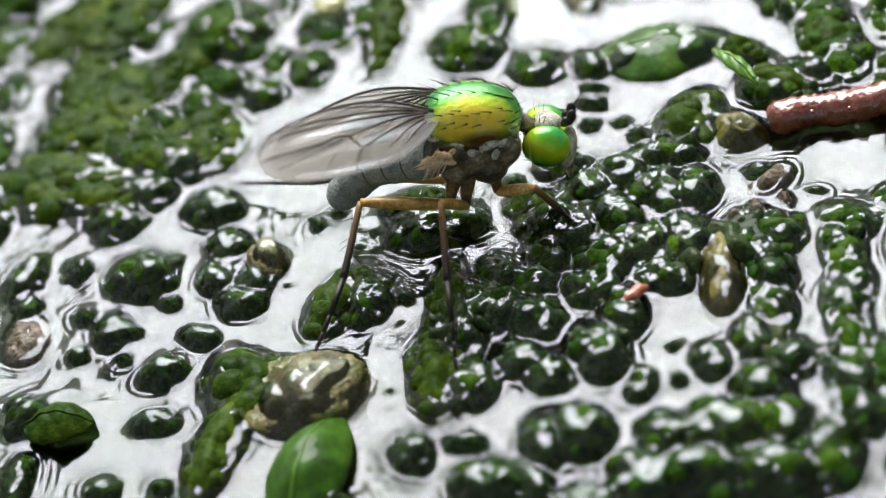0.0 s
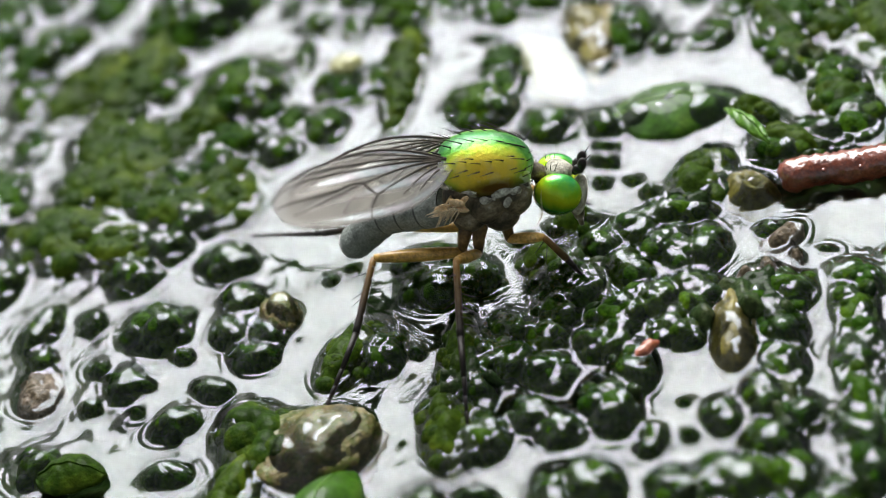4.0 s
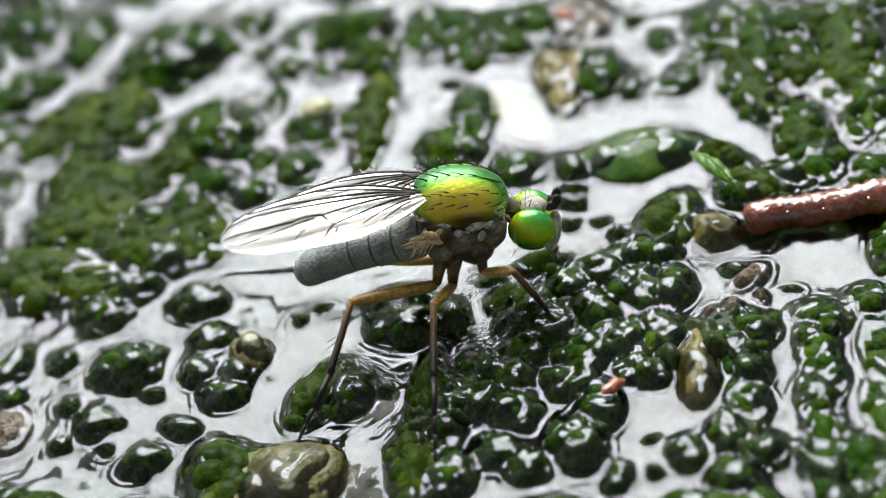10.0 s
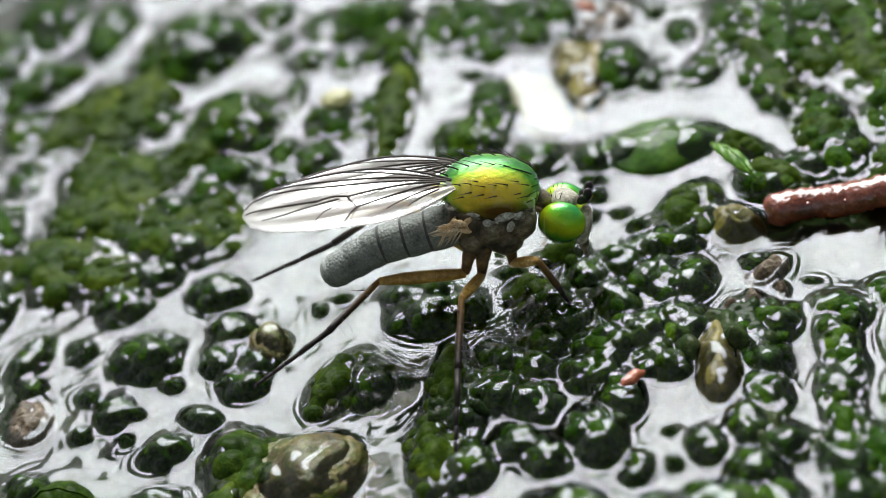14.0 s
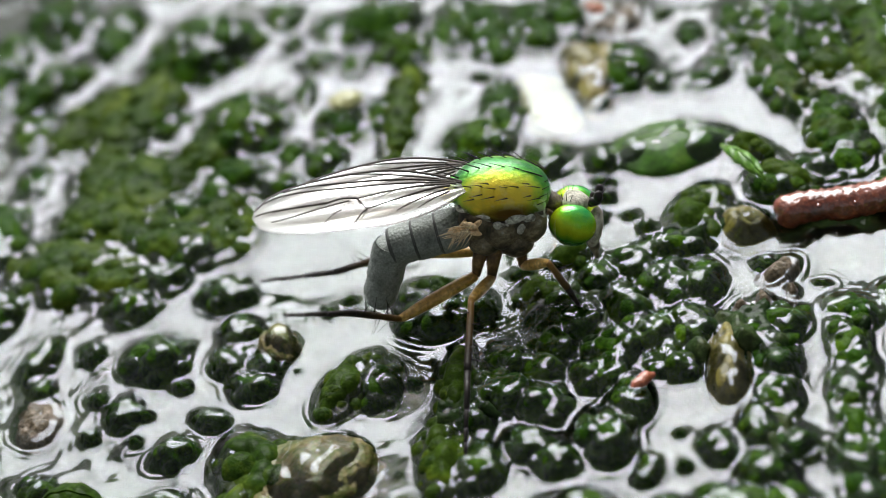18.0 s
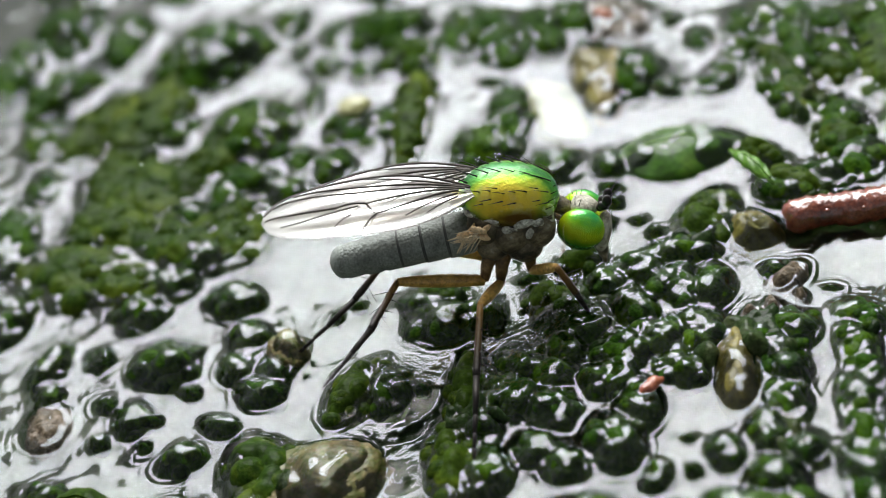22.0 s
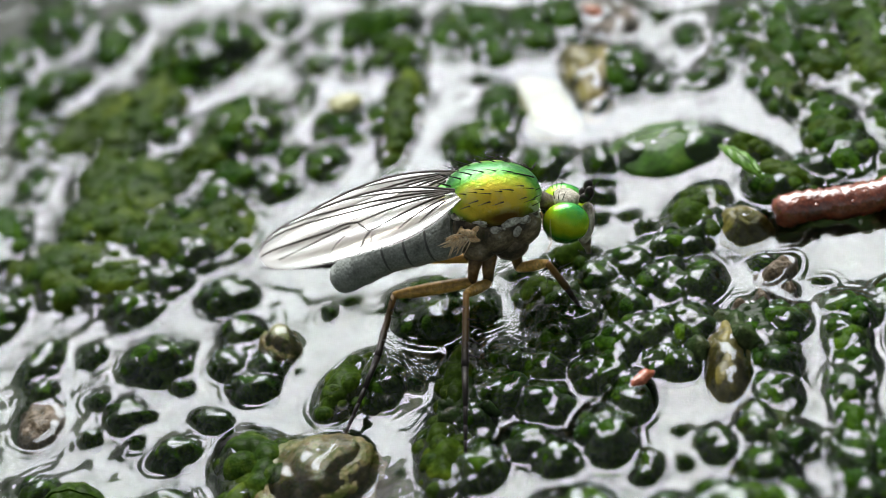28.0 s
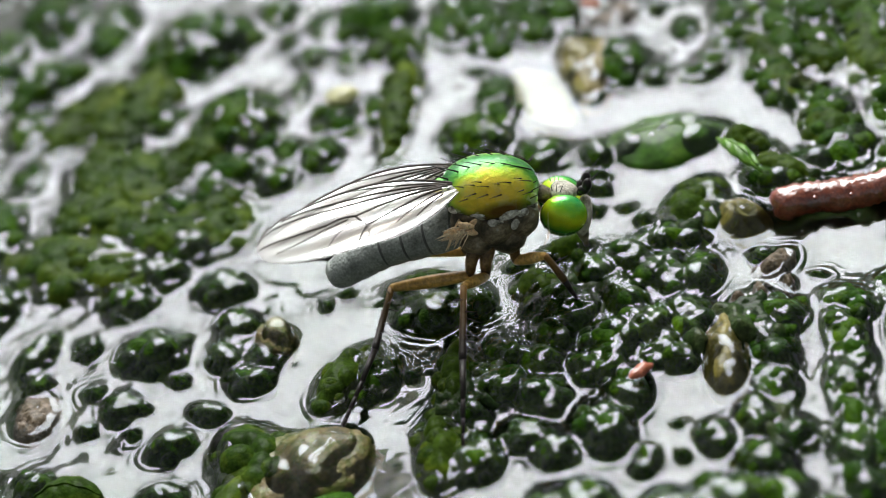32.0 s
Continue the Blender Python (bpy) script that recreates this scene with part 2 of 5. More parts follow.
def cushion(name, x, y, a, b, turn, material, high, bead, bead_up, seed, label, category, climb, step=0.05, group="", beads=0.0, dry=False):
    """A wet cushion that breaks the water: an uneven dome, crowded with beads where beads gives their radius."""
    rng = np.random.RandomState(seed)
    size = (a * b) ** 0.5
    nr, na = max(7, int(size / step)), max(20, int(6.3 * max(a, b) / (step * 1.3)))
    na = min(na, 170)
    nr = min(nr, 40)
    rho = np.linspace(0.03, 1.12, nr)[:, None]
    th = np.linspace(0, 2 * np.pi, na, endpoint=False)[None]
    rim = 1 + 0.0 * th
    for k in range(2, 8):
        rim = rim + rng.uniform(-0.09, 0.09) / k ** 0.4 * np.cos(k * th + rng.uniform(0, 6.3))
    u, v = rho * rim * a * np.cos(th), rho * rim * b * np.sin(th)
    z = high * (1 - np.clip(rho, 0, 1.12) ** 2.6) ** 1.0 + 0 * th
    z = np.where(rho > 1, high * (1 - rho**2.6) * 1.5, z)
    z = z * (1 + 0.2 * waves(u, v, seed + 7, size * 1.1, 6))
    n = int(min(260, 2.2 * a * b / bead**2)) + 3
    cr, ct = np.sqrt(rng.uniform(0, 1, n)), rng.uniform(0, 6.283, n)
    cu, cv, cs = cr * a * np.cos(ct), cr * b * np.sin(ct), bead * rng.uniform(0.55, 1.35, n)
    lift = np.zeros_like(u)
    for p, q, s in zip(cu, cv, cs):
        d2 = ((u - p) ** 2 + (v - q) ** 2) / s**2
        lift = np.maximum(lift, np.sqrt(np.clip(1 - d2, 0, 1)) * s / bead)
    z = z + bead_up * lift * np.clip(1.35 - rho**2, 0, 1)
    verts = np.stack([u, v, z - 0.06], -1).reshape(-1, 3)
    faces = [tuple(q) for q in grid_faces(nr, na, True)] + [tuple(range(na))[::-1]]
    MOUNDS.append((x, y, a, b, turn, climb, high - 0.11 if dry else high))
    if not beads:
        return tagged(link_mesh(name, verts, faces, material, at=on_ground(x, y, 0, turn)), label, category, group)
    root = new(name)
    root.matrix_basis = on_ground(x, y, 0, turn)
    link_mesh("cushion", verts, faces, material, root)
    put = []
    ct, st = math.cos(radians(turn)), math.sin(radians(turn))
    for _ in range(320):
        if len(put) > 36:
            break
        r, t = math.sqrt(rng.uniform()) * 0.94, rng.uniform(0, 6.283)
        s = min(beads * rng.uniform(0.35, 1.5), 0.55 * min(a, b))
        p, q = r * a * math.cos(t), r * b * math.sin(t)
        if any((p - i) ** 2 + (q - j) ** 2 < (0.78 * (s + w)) ** 2 for i, j, w in put):
            continue
        put.append((p, q, s))
        ob = new("bead", BEADS[material.name][rng.randint(6)])
        ob.parent = root
        mid, flat = high * (1 - r**2.6) - 0.06 - 0.4 * s, rng.uniform(0.75, 1.0)
        ob.matrix_basis = at_mm(p, q, mid, rng.uniform(-20, 20), rng.uniform(-20, 20), rng.uniform(0, 360)) @ Matrix.Diagonal((s, s, s * flat, 1))
        if not dry:
            KNOBS.append((x + ct * p - st * q, y + st * p + ct * q, mid, s, flat))
    return tagged(root, label, category, group)


def seed_of(x, y):
    return int(abs(x * 1371 + y * 733)) % 99991


def moss(x, y, a, b, turn):
    """A dark green cushion of wet moss, high and beaded."""
    small = min(a, b) < 0.32
    label = "small round bead of dark green wet moss" if small else "dark green beaded cushion of glossy wet moss"
    if max(a, b) > 0.85:
        label = "broad dark green cushion of wet beaded moss in water"
    return cushion("moss_clump", x, y, a, b, turn, MOSS, 0.42 * min(a, b) + 0.1, 0.11 if small else 0.15, 0.05, seed_of(x, y), label, "moss", 0.07 if small else 0.11, group="moss clumps in the water", beads=0.12 if small else 0.3)


def mat(x, y, a, b, turn):
    """A low olive mat of algae, just wetted over."""
    return cushion("algae_mat", x, y, a, b, turn, MAT_GREEN, 0.3, 0.24, 0.1, seed_of(x, y), "low olive green mat of wet algae", "algae", 0.08, 0.06, group="algae mats", beads=0.34, dry=True)


def ochre(x, y, a, b, turn):
    return cushion("ochre_algae_patch", x, y, a, b, turn, OCHRE, 0.34, 0.2, 0.08, seed_of(x, y), "brownish yellow patch of slimy algae", "algae", 0.08, 0.06)


def grit(x, y, a, b, turn):
    return cushion("silt_patch", x, y, a, b, turn, GRIT, 0.2, 0.12, 0.1, seed_of(x, y), "low patch of brown wet silt and debris", "silt", 0.08, 0.05, beads=0.12, dry=True)


# ---- clumps that break the water ----
moss(-12.04, 14.01, 1.51, 1.00, -71)
moss(-10.08, 12.68, 1.62, 0.66, -86)
moss(-7.33, 10.81, 1.72, 1.53, 76)
moss(-8.24, 10.26, 0.80, 0.57, -44)
mat(-8.74, 7.89, 3.08, 0.90, 78)
mat(-8.57, 4.87, 1.79, 1.29, -50)
mat(-8.95, 3.31, 1.43, 1.08, -62)
mat(-7.27, 2.28, 1.62, 0.97, -28)
mat(-9.62, 1.69, 1.57, 1.15, -35)
mat(-8.41, 0.95, 1.15, 0.73, -25)
moss(-11.50, 10.30, 1.17, 0.77, 57)
moss(-11.67, 7.97, 0.99, 0.51, -83)
moss(-11.13, 5.55, 0.80, 0.39, -85)
moss(-7.89, 7.23, 0.72, 0.50, -71)
moss(-5.80, 6.48, 1.42, 1.15, -64)
mat(-6.83, 5.36, 1.63, 0.71, 58)
moss(-5.65, 4.30, 0.88, 0.65, -40)
moss(-3.56, 4.40, 0.73, 0.47, -77)
moss(-4.40, 4.92, 0.63, 0.31, -85)
moss(-4.68, 3.58, 0.62, 0.48, -21)
moss(-6.14, 3.69, 0.69, 0.47, -74)
mat(-5.83, 2.23, 1.32, 0.89, -76)
moss(-6.97, 3.11, 0.67, 0.47, -74)
moss(-6.49, 1.49, 0.76, 0.59, -54)
moss(-5.25, 11.98, 0.76, 0.45, -78)
moss(-4.83, 10.25, 0.44, 0.20, -85)
moss(-4.08, 9.16, 0.56, 0.41, -47)
moss(-3.10, 8.67, 0.58, 0.37, -76)
moss(-4.30, 7.70, 0.88, 0.23, -89)
moss(-3.92, 10.91, 0.77, 0.36, -84)
moss(-2.50, 10.58, 1.36, 1.04, -52)
moss(-1.77, 9.10, 1.03, 0.73, -47)
moss(-3.24, 5.91, 0.76, 0.56, -61)
mat(-1.72, 6.11, 2.64, 0.49, 86)
moss(-2.28, 6.05, 0.70, 0.36, -83)
moss(-0.43, 9.72, 1.56, 0.60, -87)
moss(0.46, 9.22, 1.52, 0.77, -83)
moss(1.56, 9.00, 1.33, 0.72, -81)
moss(2.38, 9.48, 0.98, 0.57, -79)
moss(0.23, 7.07, 0.26, 0.16, -29)
moss(0.15, 4.09, 1.02, 0.76, -59)
moss(0.73, 5.48, 1.24, 0.44, -87)
ochre(2.82, 6.51, 1.80, 0.53, -82)
moss(3.78, 6.23, 1.03, 0.74, -85)
moss(4.81, 8.69, 0.32, 0.21, -72)
moss(5.44, 7.39, 0.55, 0.30, -81)
moss(4.50, 5.46, 0.48, 0.32, -72)
moss(5.53, 5.21, 0.52, 0.34, -6)
moss(5.92, 5.70, 0.45, 0.29, -55)
moss(6.60, 7.33, 1.17, 0.53, -85)
moss(6.25, 6.28, 0.55, 0.34, -76)
moss(7.14, 7.98, 0.84, 0.37, -85)
moss(7.19, 4.42, 1.70, 0.49, -76)
moss(7.72, 6.61, 2.04, 0.57, 85)
moss(8.63, 6.83, 1.24, 0.62, -83)
moss(8.55, 5.72, 0.79, 0.53, -62)
moss(9.77, 6.00, 1.50, 0.72, -84)
moss(9.90, 3.53, 1.77, 0.61, 78)
moss(9.68, 7.01, 0.83, 0.59, -55)
moss(8.14, 2.77, 0.98, 0.52, -83)
moss(8.22, 1.34, 1.07, 0.60, -82)
moss(9.21, 2.24, 0.58, 0.30, -84)
moss(9.36, 0.59, 0.54, 0.41, -57)
moss(7.53, 0.80, 0.64, 0.40, -46)
moss(6.59, 0.40, 0.70, 0.50, -44)
mat(4.87, -0.05, 1.07, 0.63, 65)
moss(2.94, 2.48, 0.60, 0.43, -53)
moss(1.72, 2.81, 0.77, 0.56, -65)
moss(2.90, 1.63, 0.25, 0.16, -28)
moss(2.86, 1.09, 0.32, 0.19, -35)
moss(3.43, 0.21, 0.17, 0.11, -27)
moss(2.77, 0.34, 0.23, 0.15, -76)
moss(3.78, -0.36, 0.24, 0.18, -61)
moss(4.17, -1.19, 0.85, 0.44, -9)
moss(3.30, -1.58, 0.63, 0.51, -42)
moss(2.00, -3.01, 0.95, 0.71, -50)
moss(2.57, -1.88, 0.58, 0.49, -38)
moss(3.10, -2.88, 0.81, 0.58, -74)
moss(3.95, -2.34, 0.78, 0.59, -66)
moss(4.69, -2.50, 0.78, 0.45, 82)
moss(4.33, -3.89, 0.81, 0.52, -79)
moss(3.60, -3.90, 0.73, 0.57, -63)
moss(2.85, -4.16, 0.75, 0.56, -71)
moss(3.90, -4.91, 0.62, 0.41, -34)
moss(2.52, -4.93, 0.60, 0.47, -39)
moss(1.68, -3.79, 0.62, 0.46, -71)
moss(1.36, -4.50, 0.61, 0.48, -57)
moss(0.70, -4.07, 0.57, 0.41, -74)
moss(0.63, -5.10, 0.65, 0.51, -65)
moss(1.29, -5.49, 0.61, 0.48, -62)
moss(0.18, -4.81, 0.66, 0.40, -82)
moss(3.04, -5.71, 0.74, 0.40, -85)
moss(2.51, -6.72, 0.79, 0.52, -80)
moss(1.09, -6.65, 0.51, 0.42, -56)
moss(1.55, -7.13, 0.51, 0.41, -57)
moss(-0.04, -5.68, 0.70, 0.44, -82)
moss(0.12, -7.06, 0.65, 0.45, -79)
mat(-0.32, -4.61, 1.27, 0.37, 84)
mat(-0.58, -6.54, 1.17, 0.48, -88)
moss(-0.76, -2.30, 0.89, 0.60, -26)
moss(-1.14, -1.60, 0.60, 0.38, -24)
moss(0.07, -2.19, 0.54, 0.41, -67)
moss(-6.80, -2.38, 0.88, 0.71, -53)
moss(-8.34, -1.77, 0.40, 0.29, -73)
moss(-7.94, -3.36, 0.26, 0.19, -30)
moss(-7.91, -4.51, 0.25, 0.20, -56)
moss(-7.28, -3.97, 0.50, 0.36, 83)
moss(-6.90, -4.85, 0.15, 0.10, -21)
moss(-6.79, -4.08, 0.19, 0.09, -16)
moss(-6.11, -3.36, 0.23, 0.16, -26)
moss(-6.01, -5.39, 0.50, 0.37, 18)
moss(-5.34, -4.53, 0.46, 0.27, -33)
moss(-5.00, -1.85, 0.58, 0.43, -71)
moss(-5.21, -2.78, 0.48, 0.34, -77)
moss(-4.57, -3.67, 0.54, 0.42, -39)
moss(-4.32, -3.08, 0.48, 0.35, -74)
moss(-6.96, 0.55, 0.65, 0.49, -39)
moss(-5.45, -0.39, 0.70, 0.54, -41)
moss(-7.68, -0.29, 0.72, 0.49, -48)
moss(-7.77, -0.99, 0.13, 0.04, -15)
moss(-9.48, -1.78, 0.84, 0.35, 75)
moss(-9.30, -2.84, 0.42, 0.28, -79)
grit(-9.15, -3.78, 0.69, 0.48, -77)
moss(-2.68, -1.28, 0.16, 0.10, 0)
moss(-3.08, -1.57, 0.17, 0.11, -80)
moss(4.50, -7.39, 0.46, 0.35, -71)
moss(3.88, -6.88, 0.10, 0.07, -26)
moss(3.87, -7.73, 0.14, 0.11, -50)
moss(3.25, -7.60, 0.30, 0.21, -79)
moss(3.12, -7.93, 0.20, 0.16, -34)
ochre(4.98, -4.97, 1.20, 0.48, 85)
grit(5.36, -3.67, 0.42, 0.19, 79)
grit(6.25, -2.51, 0.51, 0.30, 47)
moss(5.63, -4.55, 0.68, 0.44, -79)
moss(6.13, -4.16, 0.62, 0.49, -55)
moss(5.86, -5.27, 0.65, 0.39, -83)
moss(5.74, -6.23, 0.66, 0.39, -83)
moss(5.31, -7.07, 0.66, 0.38, -84)
moss(5.86, -7.58, 0.51, 0.41, -46)
moss(5.27, -8.20, 0.63, 0.48, -71)
moss(7.20, -4.92, 0.79, 0.39, -86)
moss(7.02, -6.35, 0.70, 0.36, -85)
moss(7.32, -5.73, 0.69, 0.32, -86)
moss(6.98, -7.21, 0.67, 0.35, -85)
moss(7.12, -7.98, 0.55, 0.32, -84)
moss(7.61, -4.17, 0.51, 0.37, -73)
moss(7.35, -3.99, 0.45, 0.35, -55)
moss(8.49, -3.84, 0.59, 0.44, -70)
moss(8.36, -5.52, 1.21, 0.36, -89)
moss(8.07, -7.06, 0.95, 0.37, -88)
moss(7.56, -8.18, 0.73, 0.50, -79)
moss(6.85, -8.31, 0.62, 0.45, -76)
moss(6.51, -7.79, 0.24, 0.14, -84)
moss(7.69, -9.05, 0.69, 0.44, -82)
moss(6.89, -9.17, 0.60, 0.47, -68)
moss(9.26, -2.57, 1.17, 0.55, -86)
moss(7.01, -3.07, 0.15, 0.07, -18)
moss(4.57, -9.08, 0.90, 0.66, -8)
moss(3.48, -9.05, 0.54, 0.43, -67)
moss(5.44, -9.18, 0.67, 0.55, -49)
moss(4.07, -10.00, 0.83, 0.60, -23)
moss(5.19, -10.29, 0.84, 0.69, -39)
moss(6.19, -9.99, 0.80, 0.48, -84)
moss(3.02, -9.92, 0.65, 0.49, -75)
moss(2.01, -8.64, 0.68, 0.56, -55)
moss(1.39, -8.77, 0.61, 0.35, -84)
moss(0.41, -9.57, 0.72, 0.50, -21)
moss(-0.98, -8.59, 0.46, 0.34, -76)
moss(-0.04, -8.54, 0.38, 0.22, -17)
moss(1.16, -9.81, 0.43, 0.31, -78)
mat(-4.70, -7.73, 1.40, 0.47, 75)
moss(-5.99, -6.81, 0.49, 0.31, -18)
moss(-6.84, -8.37, 0.35, 0.28, -33)
moss(-5.68, -8.49, 0.18, 0.15, -38)
moss(-8.58, -7.87, 0.75, 0.29, -88)
moss(-8.74, -6.05, 0.53, 0.43, -52)
moss(-11.44, 3.39, 1.42, 0.64, -86)
moss(-13.21, 11.90, 1.91, 0.75, -87)
moss(-10.88, 0.19, 0.95, 0.54, -83)
moss(-12.44, 16.57, 1.34, 0.81, -33)
moss(-8.90, 15.13, 1.06, 0.64, -33)
moss(-2.93, 13.11, 1.13, 0.59, -28)
moss(8.19, 9.00, 0.97, 0.62, -37)
moss(10.69, 8.08, 0.95, 0.64, -43)
moss(10.39, 1.27, 1.39, 0.48, -88)
moss(9.36, -4.76, 1.25, 0.42, -88)
moss(7.82, -10.32, 0.79, 0.63, -66)
moss(-2.60, -9.40, 0.52, 0.28, -14)
moss(2.02, -10.37, 0.63, 0.34, -14)
ochre(5.78, -0.75, 0.72, 0.53, -67)
moss(5.38, -0.37, 0.37, 0.24, -79)
grit(5.83, -3.42, 0.30, 0.16, -85)
grit(6.42, -3.21, 0.23, 0.11, -86)
moss(6.04, -2.25, 0.34, 0.25, -38)
mat(-2.56, -4.10, 1.06, 0.50, 63)
moss(-1.93, -4.17, 0.71, 0.46, -80)
moss(-1.21, -4.30, 0.17, 0.13, -36)
mat(-4.24, -6.19, 1.25, 0.77, -62)
mat(9.71, 5.28, 2.53, 0.83, 85)
mat(7.27, 4.79, 2.39, 0.45, -79)
mat(8.42, 4.98, 0.64, 0.51, -38)
mat(8.10, 2.14, 1.01, 0.61, 85)
mat(9.20, -0.21, 0.73, 0.56, -25)
mat(6.83, 0.64, 0.83, 0.52, -38)
mat(6.27, 2.01, 0.75, 0.36, -46)
mat(-8.88, 4.59, 2.17, 0.83, -76)
mat(-10.05, 8.16, 1.72, 0.87, 66)
ochre(3.06, 6.30, 1.60, 0.50, 85)
moss(3.82, 6.70, 0.90, 0.42, -85)
mat(9.15, 7.10, 0.94, 0.66, -45)
mat(1.44, -2.10, 0.59, 0.48, -45)
mat(2.12, -0.99, 0.60, 0.35, 1)
mat(-0.81, -1.39, 0.60, 0.35, -21)
moss(1.02, -1.28, 0.28, 0.17, 8)

# ---- things lying in the water ----
def twig(x0, y0, z0, x1, y1, z1, r):
    """A wet red-brown twig, its near end broken off."""
    n = 60
    s = np.linspace(0, 1, n)
    rng = np.random.RandomState(4)
    p = np.stack([x0 + (x1 - x0) * s, y0 + (y1 - y0) * s + 0.06 * np.sin(s * 9), z0 + (z1 - z0) * s + 0.04 * np.sin(s * 14)], -1)
    rad = r * (1 + 0.05 * np.sin(s * 23) + 0.04 * rng.randn(n))
    rad[0], rad[1] = r * 0.55, r * 0.88
    v, f = tube(p, rad, 28)
    v = v + 0.012 * rng.randn(*v.shape)
    root = new("twig")
    tagged(root, "wet reddish brown twig lying in the water", "twig")
    link_mesh("bark", v, f, BARK, root)
    for k in (11, 21, 33):
        link_mesh("bud_scar", *ball(0.05, 0.09, 0.04, 8, 12, p[k] + np.array([0, -r * 0.75, r * 0.55])), BARK, root)
    return root


def blade(name, x, y, turn, length, width, rise, material, label, category, z=0.05, cup=0.25, point=1.3, wet=False):
    """A leaf: a cupped blade on a midrib."""
    nu, nv = 34, 15
    s, c = np.linspace(0, 1, nu)[:, None], np.linspace(-1, 1, nv)[None]
    w = width * np.sin(np.pi * np.clip(s, 0.0, 1.0)) ** (1 / point) * (1 - 0.25 * s) + 0.01
    u = length * (s - 0.5) + 0 * c
    v = w * c
    h = rise * np.sin(np.pi * s) + cup * (1 - c**2) * np.sin(np.pi * s) + 0.02 * np.sin(s * 25 + c * 5)
    top = np.stack([u, v, h], -1).reshape(-1, 3)
    low = top - np.array([0, 0, 0.07])
    f = [tuple(q) for q in grid_faces(nu, nv)]
    n = nu * nv
    f2 = [tuple(i + n for i in q[::-1]) for q in f]
    edge = [i * nv for i in range(nu)] + [(nu - 1) * nv + j for j in range(1, nv)] + [i * nv + nv - 1 for i in range(nu - 2, -1, -1)] + list(range(nv - 2, 0, -1))
    f3 = [(edge[i], edge[(i + 1) % len(edge)], edge[(i + 1) % len(edge)] + n, edge[i] + n) for i in range(len(edge))]
    root = new(name)
    root.matrix_basis = on_ground(x, y, z, turn)
    tagged(root, label, category)
    link_mesh("blade", np.concatenate([top, low]), f + f2 + f3, material, root)
    mid = top.reshape(nu, nv, 3)[2:-1, nv // 2] + np.array([0, 0, 0.01])
    link_mesh("midrib", *tube(mid, np.linspace(0.035, 0.012, len(mid)), 6), SHOOT if material is LEAF else material, root)
    if wet:
        MOUNDS.append((x, y, 0.44 * length, 0.72 * width, turn, 0.06, z + rise + cup - 0.03))
    return root


def pebble(name, x, y, z, rx, ry, rz, turn, material, label, seed, breaks=True):
    v, f = ball(1, 1, 1, 30, 44)
    bump = 1 + 0.09 * waves(v[:, 0] + 2 * v[:, 2], v[:, 1] - v[:, 2], seed, 1.1, 9) + 0.025 * waves(v[:, 0] * 1.3 - v[:, 2], v[:, 1] + v[:, 2], seed + 1, 0.3, 9)
    v = v * bump[:, None] * np.array([rx, ry, rz])
    ob = link_mesh(name, v, f, material, at=on_ground(x, y, z, turn))
    if breaks:
        MOUNDS.append((x, y, rx * 0.95, ry * 0.95, turn, 0.1, z + rz + 0.09))
    return tagged(ob, label, "pebble")


twig(6.40, -0.86, 1.50, 10.81, -0.64, 2.46, 0.35)
blade("floating_leaf", 4.47, 2.61, 2, 3.4, 1.2, 0.1, LEAF, "green boat-shaped leaf half sunk in the water", "leaf", z=-0.06, cup=0.42, point=1.15, wet=True)
blade("sunken_leaf", -2.80, -8.68, 73, 2.92, 0.85, 0.30, LEAF, "broad glossy green leaf standing out of the water", "leaf", z=-0.05, cup=0.5, point=1.6)
blade("pale_leaf", -7.95, -6.57, -6, 1.49, 0.60, 0.10, MAT_GREEN, "small pale green leaf lying in wet moss", "leaf", z=0.15, cup=0.3, point=1.5)
blade("grass_shoot", 5.83, 0.59, 118, 1.7, 0.2, 0.12, SHOOT, "bright green young shoot beside the twig", "shoot", z=0.75, cup=0.1, point=1.0)
pebble("pebble", -3.05, -6.59, -0.12, 1.2, 1.15, 0.55, 20, PEBBLE, "rounded brown pebble, wet and blotched with algae", 11)
# added pebble form: its pale yellow stands in for a soft glow of glare
pebble("pale_pebble", 1.82, 5.91, -0.42, 0.8, 1.5, 0.3, 20, PALE, "pale yellowish form under the water, coloured to stand for a patch of glare", 12, False)
pebble("pebble", 3.40, 9.28, -0.1, 0.9, 1.3, 0.35, 20, GRIT, "brown wet pebble with an orange crumb on it", 13)
pebble("pebble", -3.19, 6.43, 0.42, 0.39, 0.36, 0.20, 20, PALE, "small whitish pebble among moss", 15)
pebble("pebble", -4.10, -2.52, 0.00, 0.42, 0.60, 0.40, 20, PEBBLE, "glassy brown rounded pebble in the water", 16)


def crumb(x, y, z, r, turn):
    v, f = ball(r * 1.6, r * 0.8, r * 0.6, 12, 16)
    v = v * (1 + 0.16 * waves(v[:, 0], v[:, 1] + v[:, 2], 5, r * 1.5, 6))[:, None]
    return tagged(link_mesh("orange_crumb", v, f, RUST, at=on_ground(x, y, z, turn)), "small orange red crumb lying on wet debris", "crumb")


crumb(3.12, 8.55, 0.6, 0.19, -40)
crumb(3.25, -5.66, 0.45, 0.17, 40)


